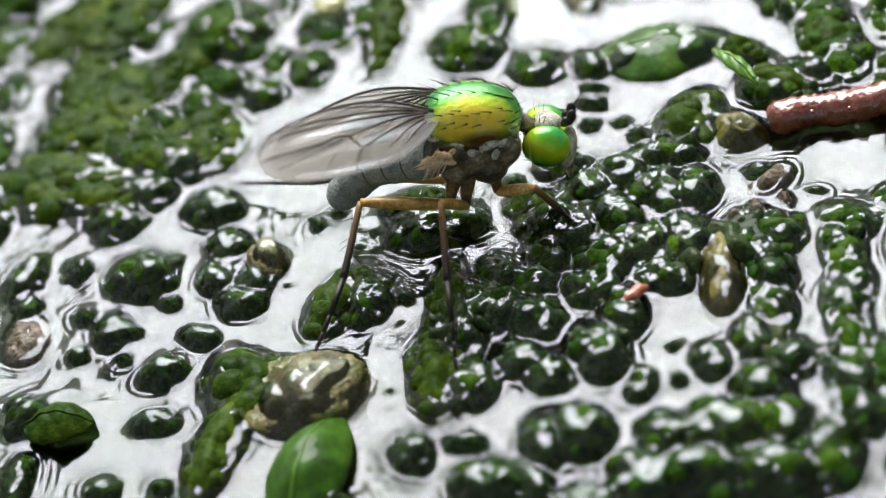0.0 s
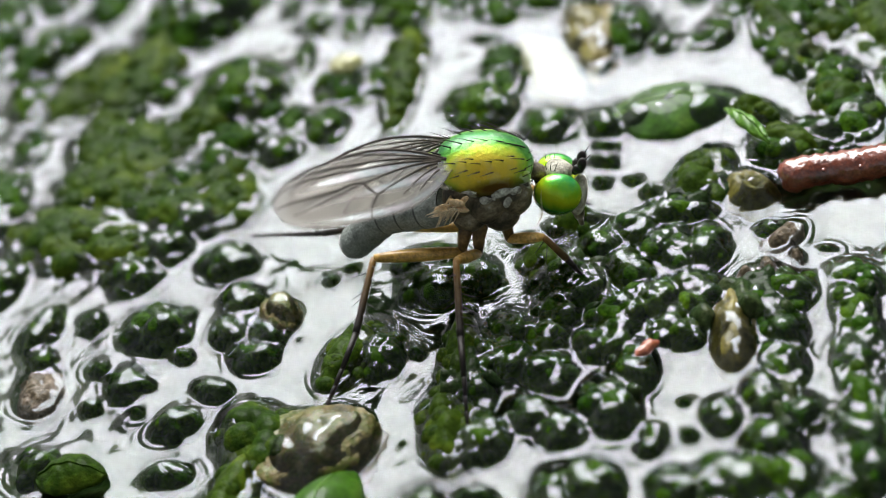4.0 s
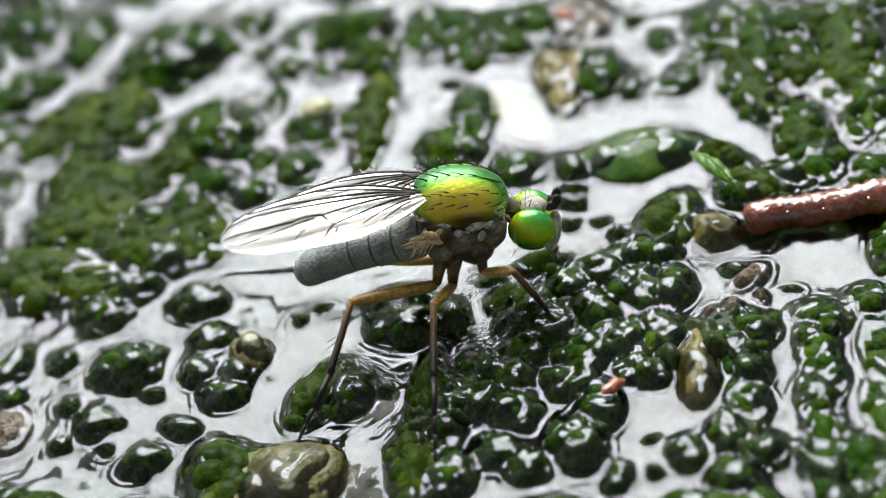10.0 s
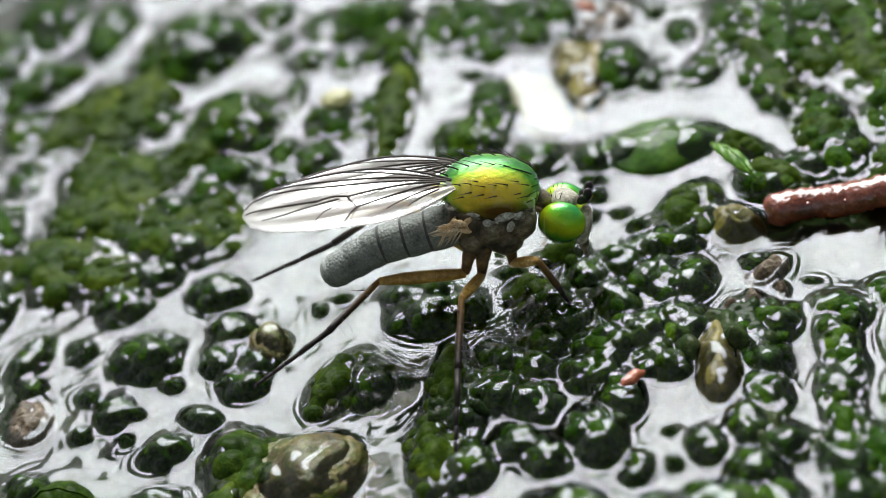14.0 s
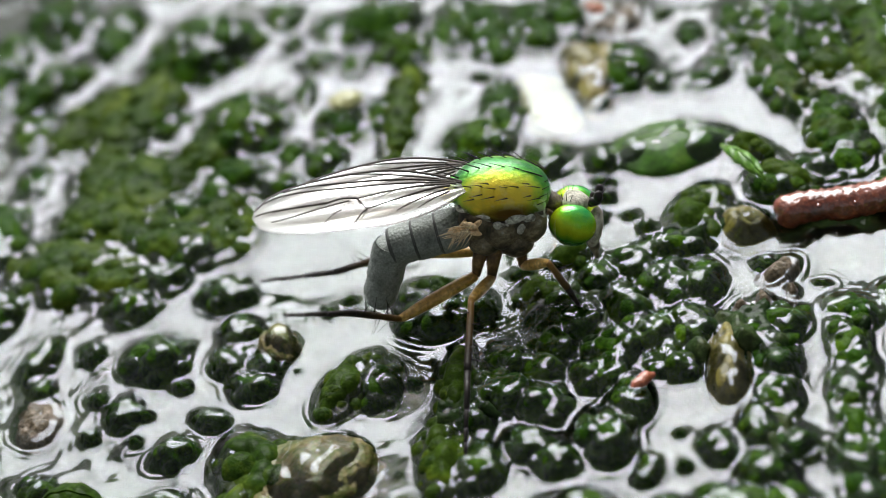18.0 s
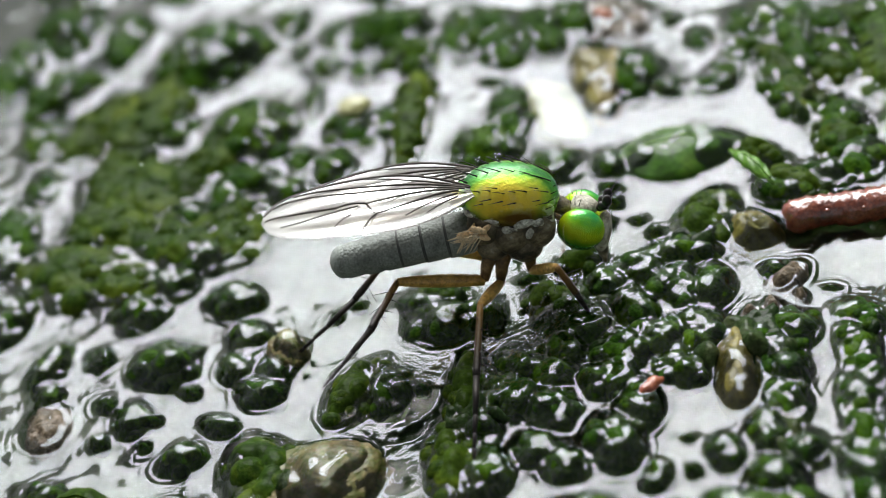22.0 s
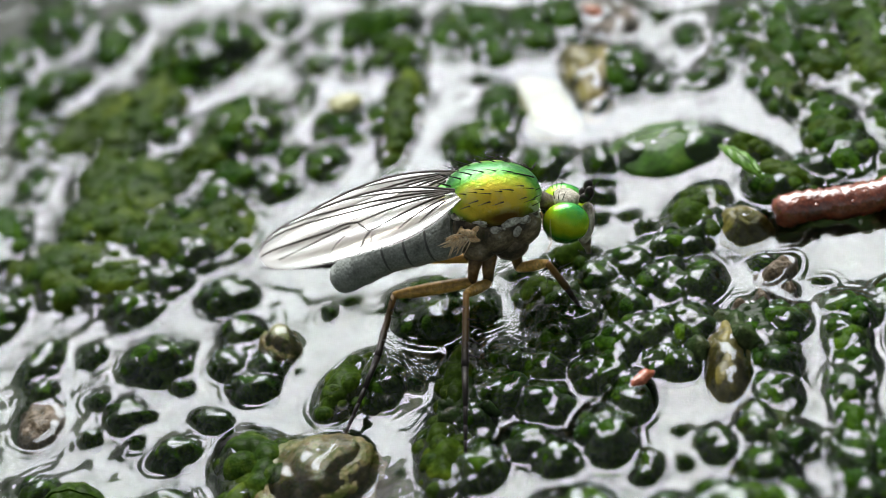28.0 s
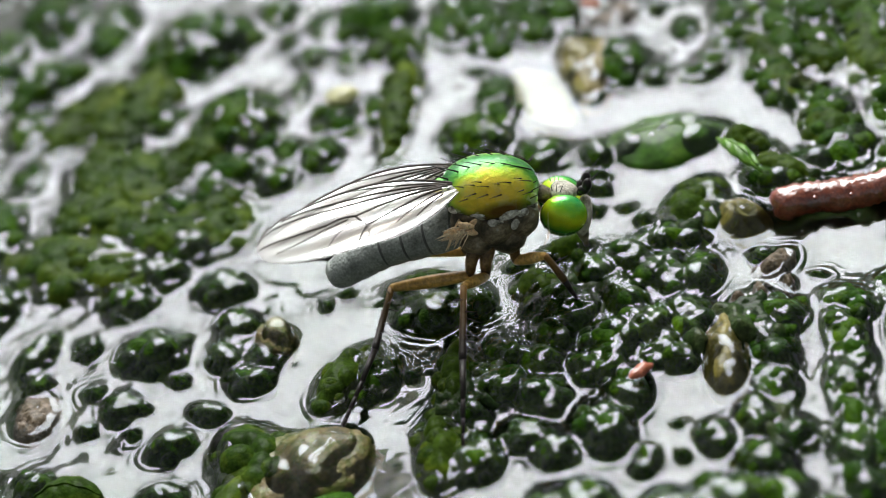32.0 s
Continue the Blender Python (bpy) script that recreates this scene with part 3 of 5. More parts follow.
def fleck(x, y, r, turn):
    """A tuft of dark threads afloat."""
    rng = np.random.RandomState(int(abs(x * 977 + y * 131)))
    bits = [tube([(0, 0, 0), (r * math.cos(a) * 0.6, r * math.sin(a) * 0.6, 0.03), (r * math.cos(a) * q, r * math.sin(a) * q, 0.0)], [0.02, 0.014, 0.004], 5) for a, q in ((rng.uniform(0, 6.3), rng.uniform(0.8, 1.8)) for _ in range(7))]
    return tagged(link_mesh("debris_fleck", *joined(*bits), BED, at=on_ground(x, y, 0.03, turn)), "tiny dark tuft of debris afloat on the water", "debris", "debris flecks")


fleck(-4.39, -1.40, 0.13, 20)
fleck(-4.12, -1.34, 0.09, 80)
fleck(-3.65, -3.36, 0.11, 40)
fleck(-4.54, -3.86, 0.07, 10)
fleck(-1.40, -6.89, 0.12, 30)
fleck(5.31, -5.05, 0.08, 50)
fleck(-0.96, 0.45, 0.08, 15)
fleck(-3.25, -1.33, 0.07, 60)
fleck(4.65, -5.73, 0.06, 0)
fleck(0.61, -2.62, 0.08, 70)



# ---- the bed and the water over it ----
def spread(lo, hi, step):
    """Even steps over the near stretch, then ever wider ones out to the far distance."""
    far = hi + np.cumsum(step * 1.5 ** np.arange(1, 36))
    low = lo - np.cumsum(step * 1.5 ** np.arange(1, 36))
    return np.concatenate([low[::-1], np.arange(lo, hi + step / 2, step), far])


def sheet(name, height, step, material, label, category):
    gx, gy = spread(-15.0, 12.5, step), spread(-11.0, 14.0, step)
    X, Y = np.meshgrid(gx, gy)
    v = np.stack([X, Y, height(X, Y) + slope(X)], -1).reshape(-1, 3) * MM
    q = grid_faces(len(gy), len(gx))
    me = bpy.data.meshes.new(name)
    me.vertices.add(len(v))
    me.vertices.foreach_set("co", v.ravel())
    me.loops.add(q.size)
    me.loops.foreach_set("vertex_index", q.ravel())
    me.polygons.add(len(q))
    me.polygons.foreach_set("loop_start", np.arange(0, q.size, 4))
    me.polygons.foreach_set("use_smooth", np.ones(len(q), bool))
    me.materials.append(material)
    me.update(calc_edges=True)
    return tagged(new(name, me), label, category, kind="structure")


def shore(x, y):
    """How high the water climbs at each place, the wet skin over the cushions, the way to the nearest one, and how crowded they stand."""
    climb, crowd = np.zeros_like(x), np.zeros_like(x)
    skin, way = np.full_like(x, -1.0), np.full_like(x, 9.0)
    for mx, my, a, b, turn, c, high in MOUNDS:
        far = max(a, b) + 1.4
        rows = np.where((y[:, 0] > my - far) & (y[:, 0] < my + far))[0]
        cols = np.where((x[0] > mx - far) & (x[0] < mx + far))[0]
        if not len(rows) or not len(cols):
            continue
        s = np.s_[rows[0]:rows[-1] + 1, cols[0]:cols[-1] + 1]
        ct, st = math.cos(radians(turn)), math.sin(radians(turn))
        dx, dy = x[s] - mx, y[s] - my
        u, v = (ct * dx + st * dy) / a, (-st * dx + ct * dy) / b
        q = np.sqrt(u * u + v * v)
        d = (q - 0.98) * np.sqrt(dx * dx + dy * dy) / (q + 1e-9)
        out = np.clip(d, 0, None)
        climb[s] += c * np.exp(-out / (0.1 + 0.5 * c))
        skin[s] = np.maximum(skin[s], high * (1 - np.clip(q, 0, 1.3) ** 2.7) - 0.01)
        way[s] = np.minimum(way[s], out)
        crowd[s] += np.exp(-((out / 0.2) ** 2)) * min(1.0, a * b * 9)
    open_water = 1 / (1 + np.exp(np.clip((x + 2.6) / 0.4, -50, 50)) + np.exp(np.clip((y - 0.3) / 0.4, -50, 50)))
    dense = np.clip((crowd - 1.3 - 0.6 * open_water) / 0.35, 0, 1)
    dense = dense * dense * (3 - 2 * dense)
    return np.minimum(climb, 0.16), skin, way, dense


def bed_height(x, y):
    near = np.exp(-((x / 40) ** 2 + (y / 40) ** 2))
    dense = shore(x, y)[3]
    return -0.55 + near * (0.13 * waves(x, y, 3, 2.2) + 0.07 * waves(x, y, 4, 0.6)) + dense * (0.6 + 0.09 * waves(x, y, 5, 0.5) + 0.05 * waves(x, y, 6, 0.28))


def water_height(x, y):
    """Flat water that climbs to each cushion and lies over it as a thin uneven skin, with fine streaks along the shores."""
    near = np.exp(-((x / 30) ** 2 + (y / 30) ** 2) ** 2)
    w = near * (0.02 * waves(x, y, 21, 3.2) + 0.006 * waves(x, y, 23, 1.4) + 0.005 * waves(0.5 * x + 0.5 * y, 1.6 * y - 0.8 * x, 22, 0.8))
    climb, skin, way, dense = shore(x, y)
    patch = np.clip(waves(x, y, 41, 1.8) + 0.5, 0, 1.2)
    streak = 0.012 * patch * np.sin(way * 2 * np.pi / 0.17 + 1.5 * waves(x, y, 42, 1.2)) * np.exp(-((way - 0.26) ** 2) / 0.05)
    level = w + climb + streak - 0.02 - 0.03 * dense
    dry = np.clip(np.maximum((y - 1.5) / 3, (x - 5.5) / 2.5), 0, 1)
    film = skin + 0.052 - 0.085 * dry + 0.048 * waves(x, y, 43, 0.8) + 0.009 * waves(x, y, 44, 0.33)
    flow = 0.78 * x - 0.63 * y + 0.3 * waves(x, y, 46, 2.4)
    run = 0.01 * np.sin(2 * np.pi * flow / 0.17) * np.clip(waves(x, y, 47, 0.9) + 0.6, 0, 1) * np.exp(-(((x - 2.8) / 2.1) ** 2 + ((y + 2.0) / 2.0) ** 2))
    soft = 0.045
    total = np.exp(level / soft) + np.exp(film / soft)
    fine = np.zeros_like(x)
    for bx, by, mid, s, flat in KNOBS:
        lift = 0.012 - 0.07 * min(1.0, max(0.0, (by - 1.5) / 3, (bx - 3.2) / 3))
        far = 1.5 * s + 0.06
        c0, c1 = np.searchsorted(x[0], (bx - far, bx + far))
        r0, r1 = np.searchsorted(y[:, 0], (by - far, by + far))
        if c0 == c1 or r0 == r1:
            continue
        k = np.s_[r0:r1, c0:c1]
        d = np.sqrt((x[k] - bx) ** 2 + (y[k] - by) ** 2) / s
        dome = np.sqrt(np.clip(1 - d * d, 0.09, 1)) - 2.0 * np.clip(d - 0.95, 0, None)
        total[k] += np.exp((mid + flat * s * dome + lift) / soft)
        fine[k] = np.maximum(fine[k], np.clip(1.2 - d, 0, 1))
    return soft * np.log(total) + (0.0022 * fine + 0.0007) * waves(x, y, 45, 0.13) + run


sheet("ground", bed_height, 0.09, BED, "dark green muddy bed under shallow water", "ground")
sheet("water", water_height, 0.032, WATER, "thin film of clear water mirroring a white sky", "water")


# ---- the fly ----
def banded(name, axis, stops, rough, metal, coat=0.0, bump=0.0, bump_size=0.05, grain=0.35, lo=-1.0, hi=1.0, cells=False):
    """A paint that changes along one axis of the part, from lo to hi millimetres, with grain."""
    m, n, l = nodes_of(name)
    b = n["Principled BSDF"]
    b.inputs["Roughness"].default_value, b.inputs["Metallic"].default_value = rough, metal
    b.inputs["Coat Weight"].default_value, b.inputs["Coat Roughness"].default_value = coat, 0.06
    c, sep = n.new("ShaderNodeTexCoord"), n.new("ShaderNodeSeparateXYZ")
    l.new(c.outputs["Object"], sep.inputs[0])
    rng = n.new("ShaderNodeMapRange")
    rng.inputs[1].default_value, rng.inputs[2].default_value = lo * MM, hi * MM
    t = texture(n, l, 0.35, 3.0, 0.6)
    l.new(sep.outputs[axis], rng.inputs[0])
    add = n.new("ShaderNodeMath")
    add.operation = "MULTIPLY_ADD"
    add.inputs[1].default_value = grain
    l.new(t.outputs[0], add.inputs[0])
    sub = n.new("ShaderNodeMath")
    sub.operation = "SUBTRACT"
    sub.inputs[1].default_value = grain / 2
    l.new(rng.outputs[0], sub.inputs[0])
    l.new(sub.outputs[0], add.inputs[2])
    r = ramp(n, l, add.outputs[0], stops)
    l.new(r.outputs[0], b.inputs["Base Color"])
    if bump:
        bt = texture(n, l, bump_size, 2.0, 0.6, "ShaderNodeTexVoronoi" if cells else "ShaderNodeTexNoise")
        bn = n.new("ShaderNodeBump")
        bn.inputs["Strength"].default_value, bn.inputs["Distance"].default_value = 0.8, bump * MM
        l.new(bt.outputs[0], bn.inputs["Height"])
        l.new(bn.outputs[0], b.inputs["Normal"])
    return m


def thorax_material():
    """Metallic green with a golden field on each side, bronze and dusted towards the wing base."""
    m, n, l = nodes_of("metallic_thorax")
    b = n["Principled BSDF"]
    b.inputs["Metallic"].default_value, b.inputs["Roughness"].default_value = 0.45, 0.38
    b.inputs["Coat Weight"].default_value, b.inputs["Coat Roughness"].default_value = 0.35, 0.16
    c, sep, both, mirror = n.new("ShaderNodeTexCoord"), n.new("ShaderNodeSeparateXYZ"), n.new("ShaderNodeCombineXYZ"), n.new("ShaderNodeMath")
    mirror.operation = "ABSOLUTE"
    l.new(c.outputs["Object"], sep.inputs[0])
    l.new(sep.outputs[0], both.inputs[0]), l.new(sep.outputs[1], mirror.inputs[0])
    l.new(mirror.outputs[0], both.inputs[1]), l.new(sep.outputs[2], both.inputs[2])
    fields = []
    for centre, size in (((0.16, 0.72, 0.0), (0.5, 0.3, 0.2)), ((0.0, 0.6, 0.3), (1.0, 0.55, 0.5)), ((-1.25, 0.32, 0.24), (0.36, 0.46, 0.32))):
        off, wide, far = n.new("ShaderNodeVectorMath"), n.new("ShaderNodeVectorMath"), n.new("ShaderNodeVectorMath")
        off.operation, wide.operation, far.operation = "SUBTRACT", "DIVIDE", "LENGTH"
        off.inputs[1].default_value = [q * MM for q in centre]
        wide.inputs[1].default_value = [q * MM for q in size]
        l.new(both.outputs[0], off.inputs[0]), l.new(off.outputs[0], wide.inputs[0]), l.new(wide.outputs[0], far.inputs[0])
        fields.append(far.outputs["Value"])
    near = n.new("ShaderNodeMath")
    near.operation = "MINIMUM"
    stain = fields.pop(0)
    l.new(fields[0], near.inputs[0]), l.new(fields[1], near.inputs[1])
    t = texture(n, l, 0.5, 4.0, 0.65)
    rough = n.new("ShaderNodeMath")
    rough.operation, rough.inputs[1].default_value = "MULTIPLY_ADD", 0.7
    l.new(t.outputs[0], rough.inputs[0]), l.new(near.outputs[0], rough.inputs[2])
    half = n.new("ShaderNodeMath")
    half.operation, half.inputs[1].default_value = "MULTIPLY", 0.5
    l.new(rough.outputs[0], half.inputs[0])
    r = ramp(n, l, half.outputs[0], [(0.28, (1.0, 0.7, 0.04)), (0.5, (1.0, 0.86, 0.07)), (0.6, (0.65, 0.88, 0.06)), (0.7, (0.14, 0.5, 0.05)), (0.85, (0.05, 0.3, 0.06)), (1.0, (0.03, 0.13, 0.05))])
    low = n.new("ShaderNodeMapRange")
    low.inputs[1].default_value, low.inputs[2].default_value = 0.24 * MM, -0.16 * MM
    l.new(sep.outputs[2], low.inputs[0])
    blot = texture(n, l, 0.3, 3.0, 0.6)
    wob = n.new("ShaderNodeMath")
    wob.operation, wob.inputs[1].default_value = "MULTIPLY_ADD", 1.0
    shift = n.new("ShaderNodeMath")
    shift.operation, shift.inputs[1].default_value, shift.use_clamp = "SUBTRACT", 0.5, True
    l.new(blot.outputs[0], wob.inputs[0]), l.new(low.outputs[0], wob.inputs[2]), l.new(wob.outputs[0], shift.inputs[0])
    edge = ramp(n, l, blot.outputs[0], [(0.4, (0.12, 0.06, 0.01)), (0.52, (0.05, 0.035, 0.015)), (0.6, (0.6, 0.62, 0.5))])
    mix = n.new("ShaderNodeMix")
    mix.data_type = "RGBA"
    l.new(shift.outputs[0], mix.inputs[0]), l.new(r.outputs[0], mix.inputs[6]), l.new(edge.outputs[0], mix.inputs[7])
    spot, brown = n.new("ShaderNodeMapRange"), n.new("ShaderNodeMix")
    spot.inputs[1].default_value, spot.inputs[2].default_value = 1.25, 0.45
    brown.data_type, brown.inputs[7].default_value = "RGBA", (0.16, 0.075, 0.008, 1)
    l.new(stain, spot.inputs[0]), l.new(spot.outputs[0], brown.inputs[0]), l.new(mix.outputs[2], brown.inputs[6])
    l.new(brown.outputs[2], b.inputs["Base Color"])
    bt = texture(n, l, 0.09, 3.0, 0.6)
    bn = n.new("ShaderNodeBump")
    bn.inputs["Strength"].default_value, bn.inputs["Distance"].default_value = 0.8, 0.022 * MM
    l.new(bt.outputs[0], bn.inputs["Height"])
    l.new(bn.outputs[0], b.inputs["Normal"])
    return m


THORAX = thorax_material()
PLEURON = surface("dusted_side_plate", [(0.36, (0.05, 0.045, 0.03)), (0.5, (0.17, 0.14, 0.085)), (0.6, (0.3, 0.26, 0.17)), (0.7, (0.6, 0.6, 0.5))], 0.4, 0.42, metal=0.1, bump=0.02, bump_size=0.1, fine=0.07)
ABDOMEN = surface("grey_abdomen", [(0.3, (0.15, 0.17, 0.15)), (0.5, (0.27, 0.3, 0.27)), (0.75, (0.34, 0.38, 0.34))], 0.5, 0.5, metal=0.1, bump=0.016, bump_size=0.07, fine=0.05, cells=True)
DUST = surface("white_dusting", [(0.38, (0.1, 0.085, 0.06)), (0.48, (0.55, 0.55, 0.47)), (0.62, (0.95, 0.97, 0.9))], 0.25, 0.45, metal=0.2, bump=0.03, bump_size=0.08, fine=0.06)
EYE = banded("metallic_eye", 2, [(0.12, (0.01, 0.07, 0.05)), (0.3, (0.03, 0.22, 0.03)), (0.46, (0.2, 0.42, 0.01)), (0.6, (0.5, 0.62, 0.01)), (0.72, (0.62, 0.85, 0.02)), (0.86, (0.3, 0.85, 0.03)), (1.0, (0.03, 0.5, 0.14))], 0.2, 0.4, coat=0.6, bump=0.004, bump_size=0.03, grain=0.22, lo=-0.47, hi=0.47, cells=True)
FACE = surface("silvery_face", [(0.35, (0.2, 0.18, 0.12)), (0.5, (0.55, 0.52, 0.4)), (0.65, (0.85, 0.83, 0.68))], 0.2, 0.55)
DARK = surface("black_bristle", [(0.3, (0.006, 0.005, 0.004)), (0.7, (0.02, 0.016, 0.012))], 0.2, 0.4)
HIP = surface("dusky_hip", [(0.3, (0.05, 0.035, 0.018)), (0.55, (0.2, 0.12, 0.04)), (0.75, (0.42, 0.28, 0.12))], 0.4, 0.45, bump=0.02, bump_size=0.08)
AMBER = surface("amber_leg", [(0.3, (0.4, 0.22, 0.04)), (0.55, (0.68, 0.42, 0.1)), (0.8, (0.85, 0.6, 0.22))], 0.5, 0.4, coat=0.2, bump=0.008, bump_size=0.05)
SHANK = banded("darkening_shank", 0, [(0.0, (0.26, 0.14, 0.03)), (0.35, (0.11, 0.065, 0.02)), (0.8, (0.03, 0.02, 0.01)), (1.0, (0.015, 0.011, 0.008))], 0.42, 0.0, bump=0.01, bump_size=0.05, grain=0.2, lo=0.0, hi=1.5)
FOOT = surface("dark_foot", [(0.3, (0.008, 0.006, 0.005)), (0.7, (0.03, 0.022, 0.016))], 0.2, 0.45, bump=0.008, bump_size=0.04)
FRINGE = surface("peach_fringe", [(0.3, (0.7, 0.45, 0.2)), (0.7, (1.0, 0.78, 0.48))], 0.2, 0.5)
PALE_HAIR = surface("pale_hair", [(0.3, (0.75, 0.58, 0.36)), (0.7, (0.95, 0.82, 0.58))], 0.2, 0.4)
BAND = surface("dark_seam", [(0.3, (0.05, 0.055, 0.05)), (0.7, (0.11, 0.12, 0.11))], 0.2, 0.5)
VEIN = surface("wing_vein", [(0.3, (0.035, 0.026, 0.018)), (0.7, (0.09, 0.07, 0.05))], 0.3, 0.5)


def membrane_material():
    m, n, l = nodes_of("wing_membrane")
    n.remove(n["Principled BSDF"])
    clear, gloss, dull = n.new("ShaderNodeBsdfTransparent"), n.new("ShaderNodeBsdfGlossy"), n.new("ShaderNodeBsdfDiffuse")
    clear.inputs[0].default_value = (0.8, 0.77, 0.72, 1)
    gloss.inputs["Roughness"].default_value = 0.26
    t = texture(n, l, 1.1, 2.0, 0.5)
    r = ramp(n, l, t.outputs[0], [(0.3, (0.85, 0.74, 0.79)), (0.45, (0.85, 0.85, 0.85)), (0.58, (0.76, 0.85, 0.84)), (0.7, (0.86, 0.8, 0.86))])
    l.new(r.outputs[0], gloss.inputs[0])
    dull.inputs[0].default_value = (0.5, 0.47, 0.42, 1)
    a, b, fres = n.new("ShaderNodeMixShader"), n.new("ShaderNodeMixShader"), n.new("ShaderNodeFresnel")
    fres.inputs[0].default_value = 1.29
    a.inputs[0].default_value = 0.4
    l.new(clear.outputs[0], a.inputs[1]), l.new(dull.outputs[0], a.inputs[2])
    w = texture(n, l, 0.5, 3.0, 0.6)
    bn = n.new("ShaderNodeBump")
    bn.inputs["Strength"].default_value, bn.inputs["Distance"].default_value = 0.7, 0.022 * MM
    l.new(w.outputs[0], bn.inputs["Height"])
    l.new(bn.outputs[0], gloss.inputs["Normal"])
    l.new(fres.outputs[0], b.inputs[0]), l.new(a.outputs[0], b.inputs[1]), l.new(gloss.outputs[0], b.inputs[2])
    l.new(b.outputs[0], n["Material Output"].inputs[0])
    return m


MEMBRANE = membrane_material()


def loft(rings, sides=28):
    """A closed body along x: rings of x, z, half width, half height."""
    th = np.linspace(0, 2 * np.pi, sides, endpoint=False)
    v = np.array([[(x, w * math.cos(t), z + h * math.sin(t)) for t in th] for x, z, w, h in rings])
    f = [tuple(q) for q in grid_faces(len(rings), sides, True)] + [tuple(range(sides)), tuple(range((len(rings) - 1) * sides, len(rings) * sides))[::-1]]
    return v.reshape(-1, 3), [q[::-1] for q in f]


def egg(x0, x1, z0, z1, w, h, n=16, fat=2.4):
    """Rings of a smooth egg from x0 to x1."""
    s = np.linspace(0, 1, n)
    k = (1 - np.abs(2 * s - 1) ** fat) ** (1 / 2)
    k[0] = k[-1] = 0.06
    return [(x0 + (x1 - x0) * a, z0 + (z1 - z0) * a, w * c, h * c) for a, c in zip(s, k)]


def hair(p, way, length, thick=0.02, bend=0.25):
    """A tapering bristle from p."""
    way = np.asarray(way, float) / np.linalg.norm(way)
    s = np.linspace(0, 1, 6)[:, None]
    down = np.array([-0.6, 0, -0.3])
    pts = np.asarray(p) + way * s * length + down * bend * length * s**2
    return tube(pts, np.linspace(thick, thick * 0.15, 6), 5)


fly = new("fly")
tagged(fly, "metallic green long-legged fly standing on wet moss", "fly")

link_mesh("thorax", *loft(egg(-1.05, 1.0, 0.15, 0.1, 0.78, 0.68, 24, 2.2), 44), THORAX, fly, "shining golden green thorax")
link_mesh("scutellum", *ball(0.3, 0.5, 0.24, 14, 22, (-1.02, 0, 0.22)), THORAX, fly, "yellow green rear shield")
for side in (-1, 1):
    for px, py, pz, pa, pb, pc in ((0.5, 0.38, -0.42, 0.42, 0.3, 0.46), (0.0, 0.42, -0.5, 0.44, 0.33, 0.5), (-0.5, 0.4, -0.38, 0.4, 0.3, 0.42), (0.25, 0.36, -0.85, 0.4, 0.3, 0.36), (-0.35, 0.34, -0.82, 0.38, 0.3, 0.36)):
        v, f = ball(pa, pb, pc, 16, 24)
        v = v * (1 + 0.03 * waves(v[:, 0] + v[:, 2], v[:, 1] - v[:, 2], int(px * 20 + 40), 0.5, 7))[:, None] + np.array((px, side * py, pz))
        link_mesh("pleuron", v, f, PLEURON, fly, "dark grey dusted side plate")
    link_mesh("humeral_plate", *ball(0.2, 0.14, 0.16, 12, 16, (0.7, side * 0.46, 0.04)), THORAX, fly)
    for px, py, pz, pa, pb in ((0.28, 0.72, -0.14, 0.2, 0.11), (0.56, 0.64, -0.2, 0.13, 0.13), (0.76, 0.5, -0.12, 0.12, 0.16), (-0.02, 0.76, -0.26, 0.16, 0.07), (-0.34, 0.72, -0.08, 0.18, 0.06), (-0.78, 0.5, -0.02, 0.13, 0.09), (0.42, 0.66, -0.4, 0.13, 0.1)):
        v, f = ball(pa, 0.035, pb, 14, 20)
        v = v * (1 + 0.3 * waves(v[:, 0] * 4, v[:, 2] * 4, int(px * 50 + 90), 1.0, 6))[:, None] + np.array((px, side * (py - 0.02), pz))
        link_mesh("dusted_plate", v, f, DUST, fly, "whitish dusted plate under the wing")
    link_mesh("haltere", *joined(tube([(-0.72, side * 0.6, -0.2), (-0.86, side * 0.85, -0.26)], [0.03, 0.025], 6), ball(0.1, 0.08, 0.08, 8, 10, (-0.9, side * 0.9, -0.27))), FRINGE, fly, "pale yellow balancer")
    rng = np.random.RandomState(31 + side)
    lobes = []
    for k in range(11):
        v, f = ball(rng.uniform(0.08, 0.2), 0.05, rng.uniform(0.04, 0.08), 8, 12)
        a, w = rng.uniform(-0.9, 0.9), rng.uniform(0, 1)
        lobes.append((v @ np.array([[math.cos(a), 0, math.sin(a)], [0, 1, 0], [-math.sin(a), 0, math.cos(a)]]) + np.array((-0.95 + 0.58 * w, side * (0.84 + 0.05 * rng.randn()), -0.34 + 0.12 * w + 0.06 * rng.randn())), f))
    for lobe in lobes:
        link_mesh("calypter", *lobe, FRINGE, fly, "peach coloured wing-base lobe")
    for k in range(48):
        a = -0.8 + k * 0.07
        link_mesh("fringe_hair", *hair((-0.74 + 0.13 * rng.randn(), side * 0.88, -0.34 + 0.07 * rng.randn()), (-0.75 + 0.5 * math.cos(a), side * 0.4, -0.5 + 0.75 * math.sin(a)), rng.uniform(0.16, 0.34), 0.02), PALE_HAIR, fly)
link_mesh("neck", *tube([(0.8, 0, 0.0), (1.3, 0, -0.3)], [0.2, 0.16], 14), PLEURON, fly)
link_mesh("breast", *ball(0.72, 0.5, 0.55, 14, 20, (0.08, 0, -0.7)), PLEURON, fly, "dusky grey underside")

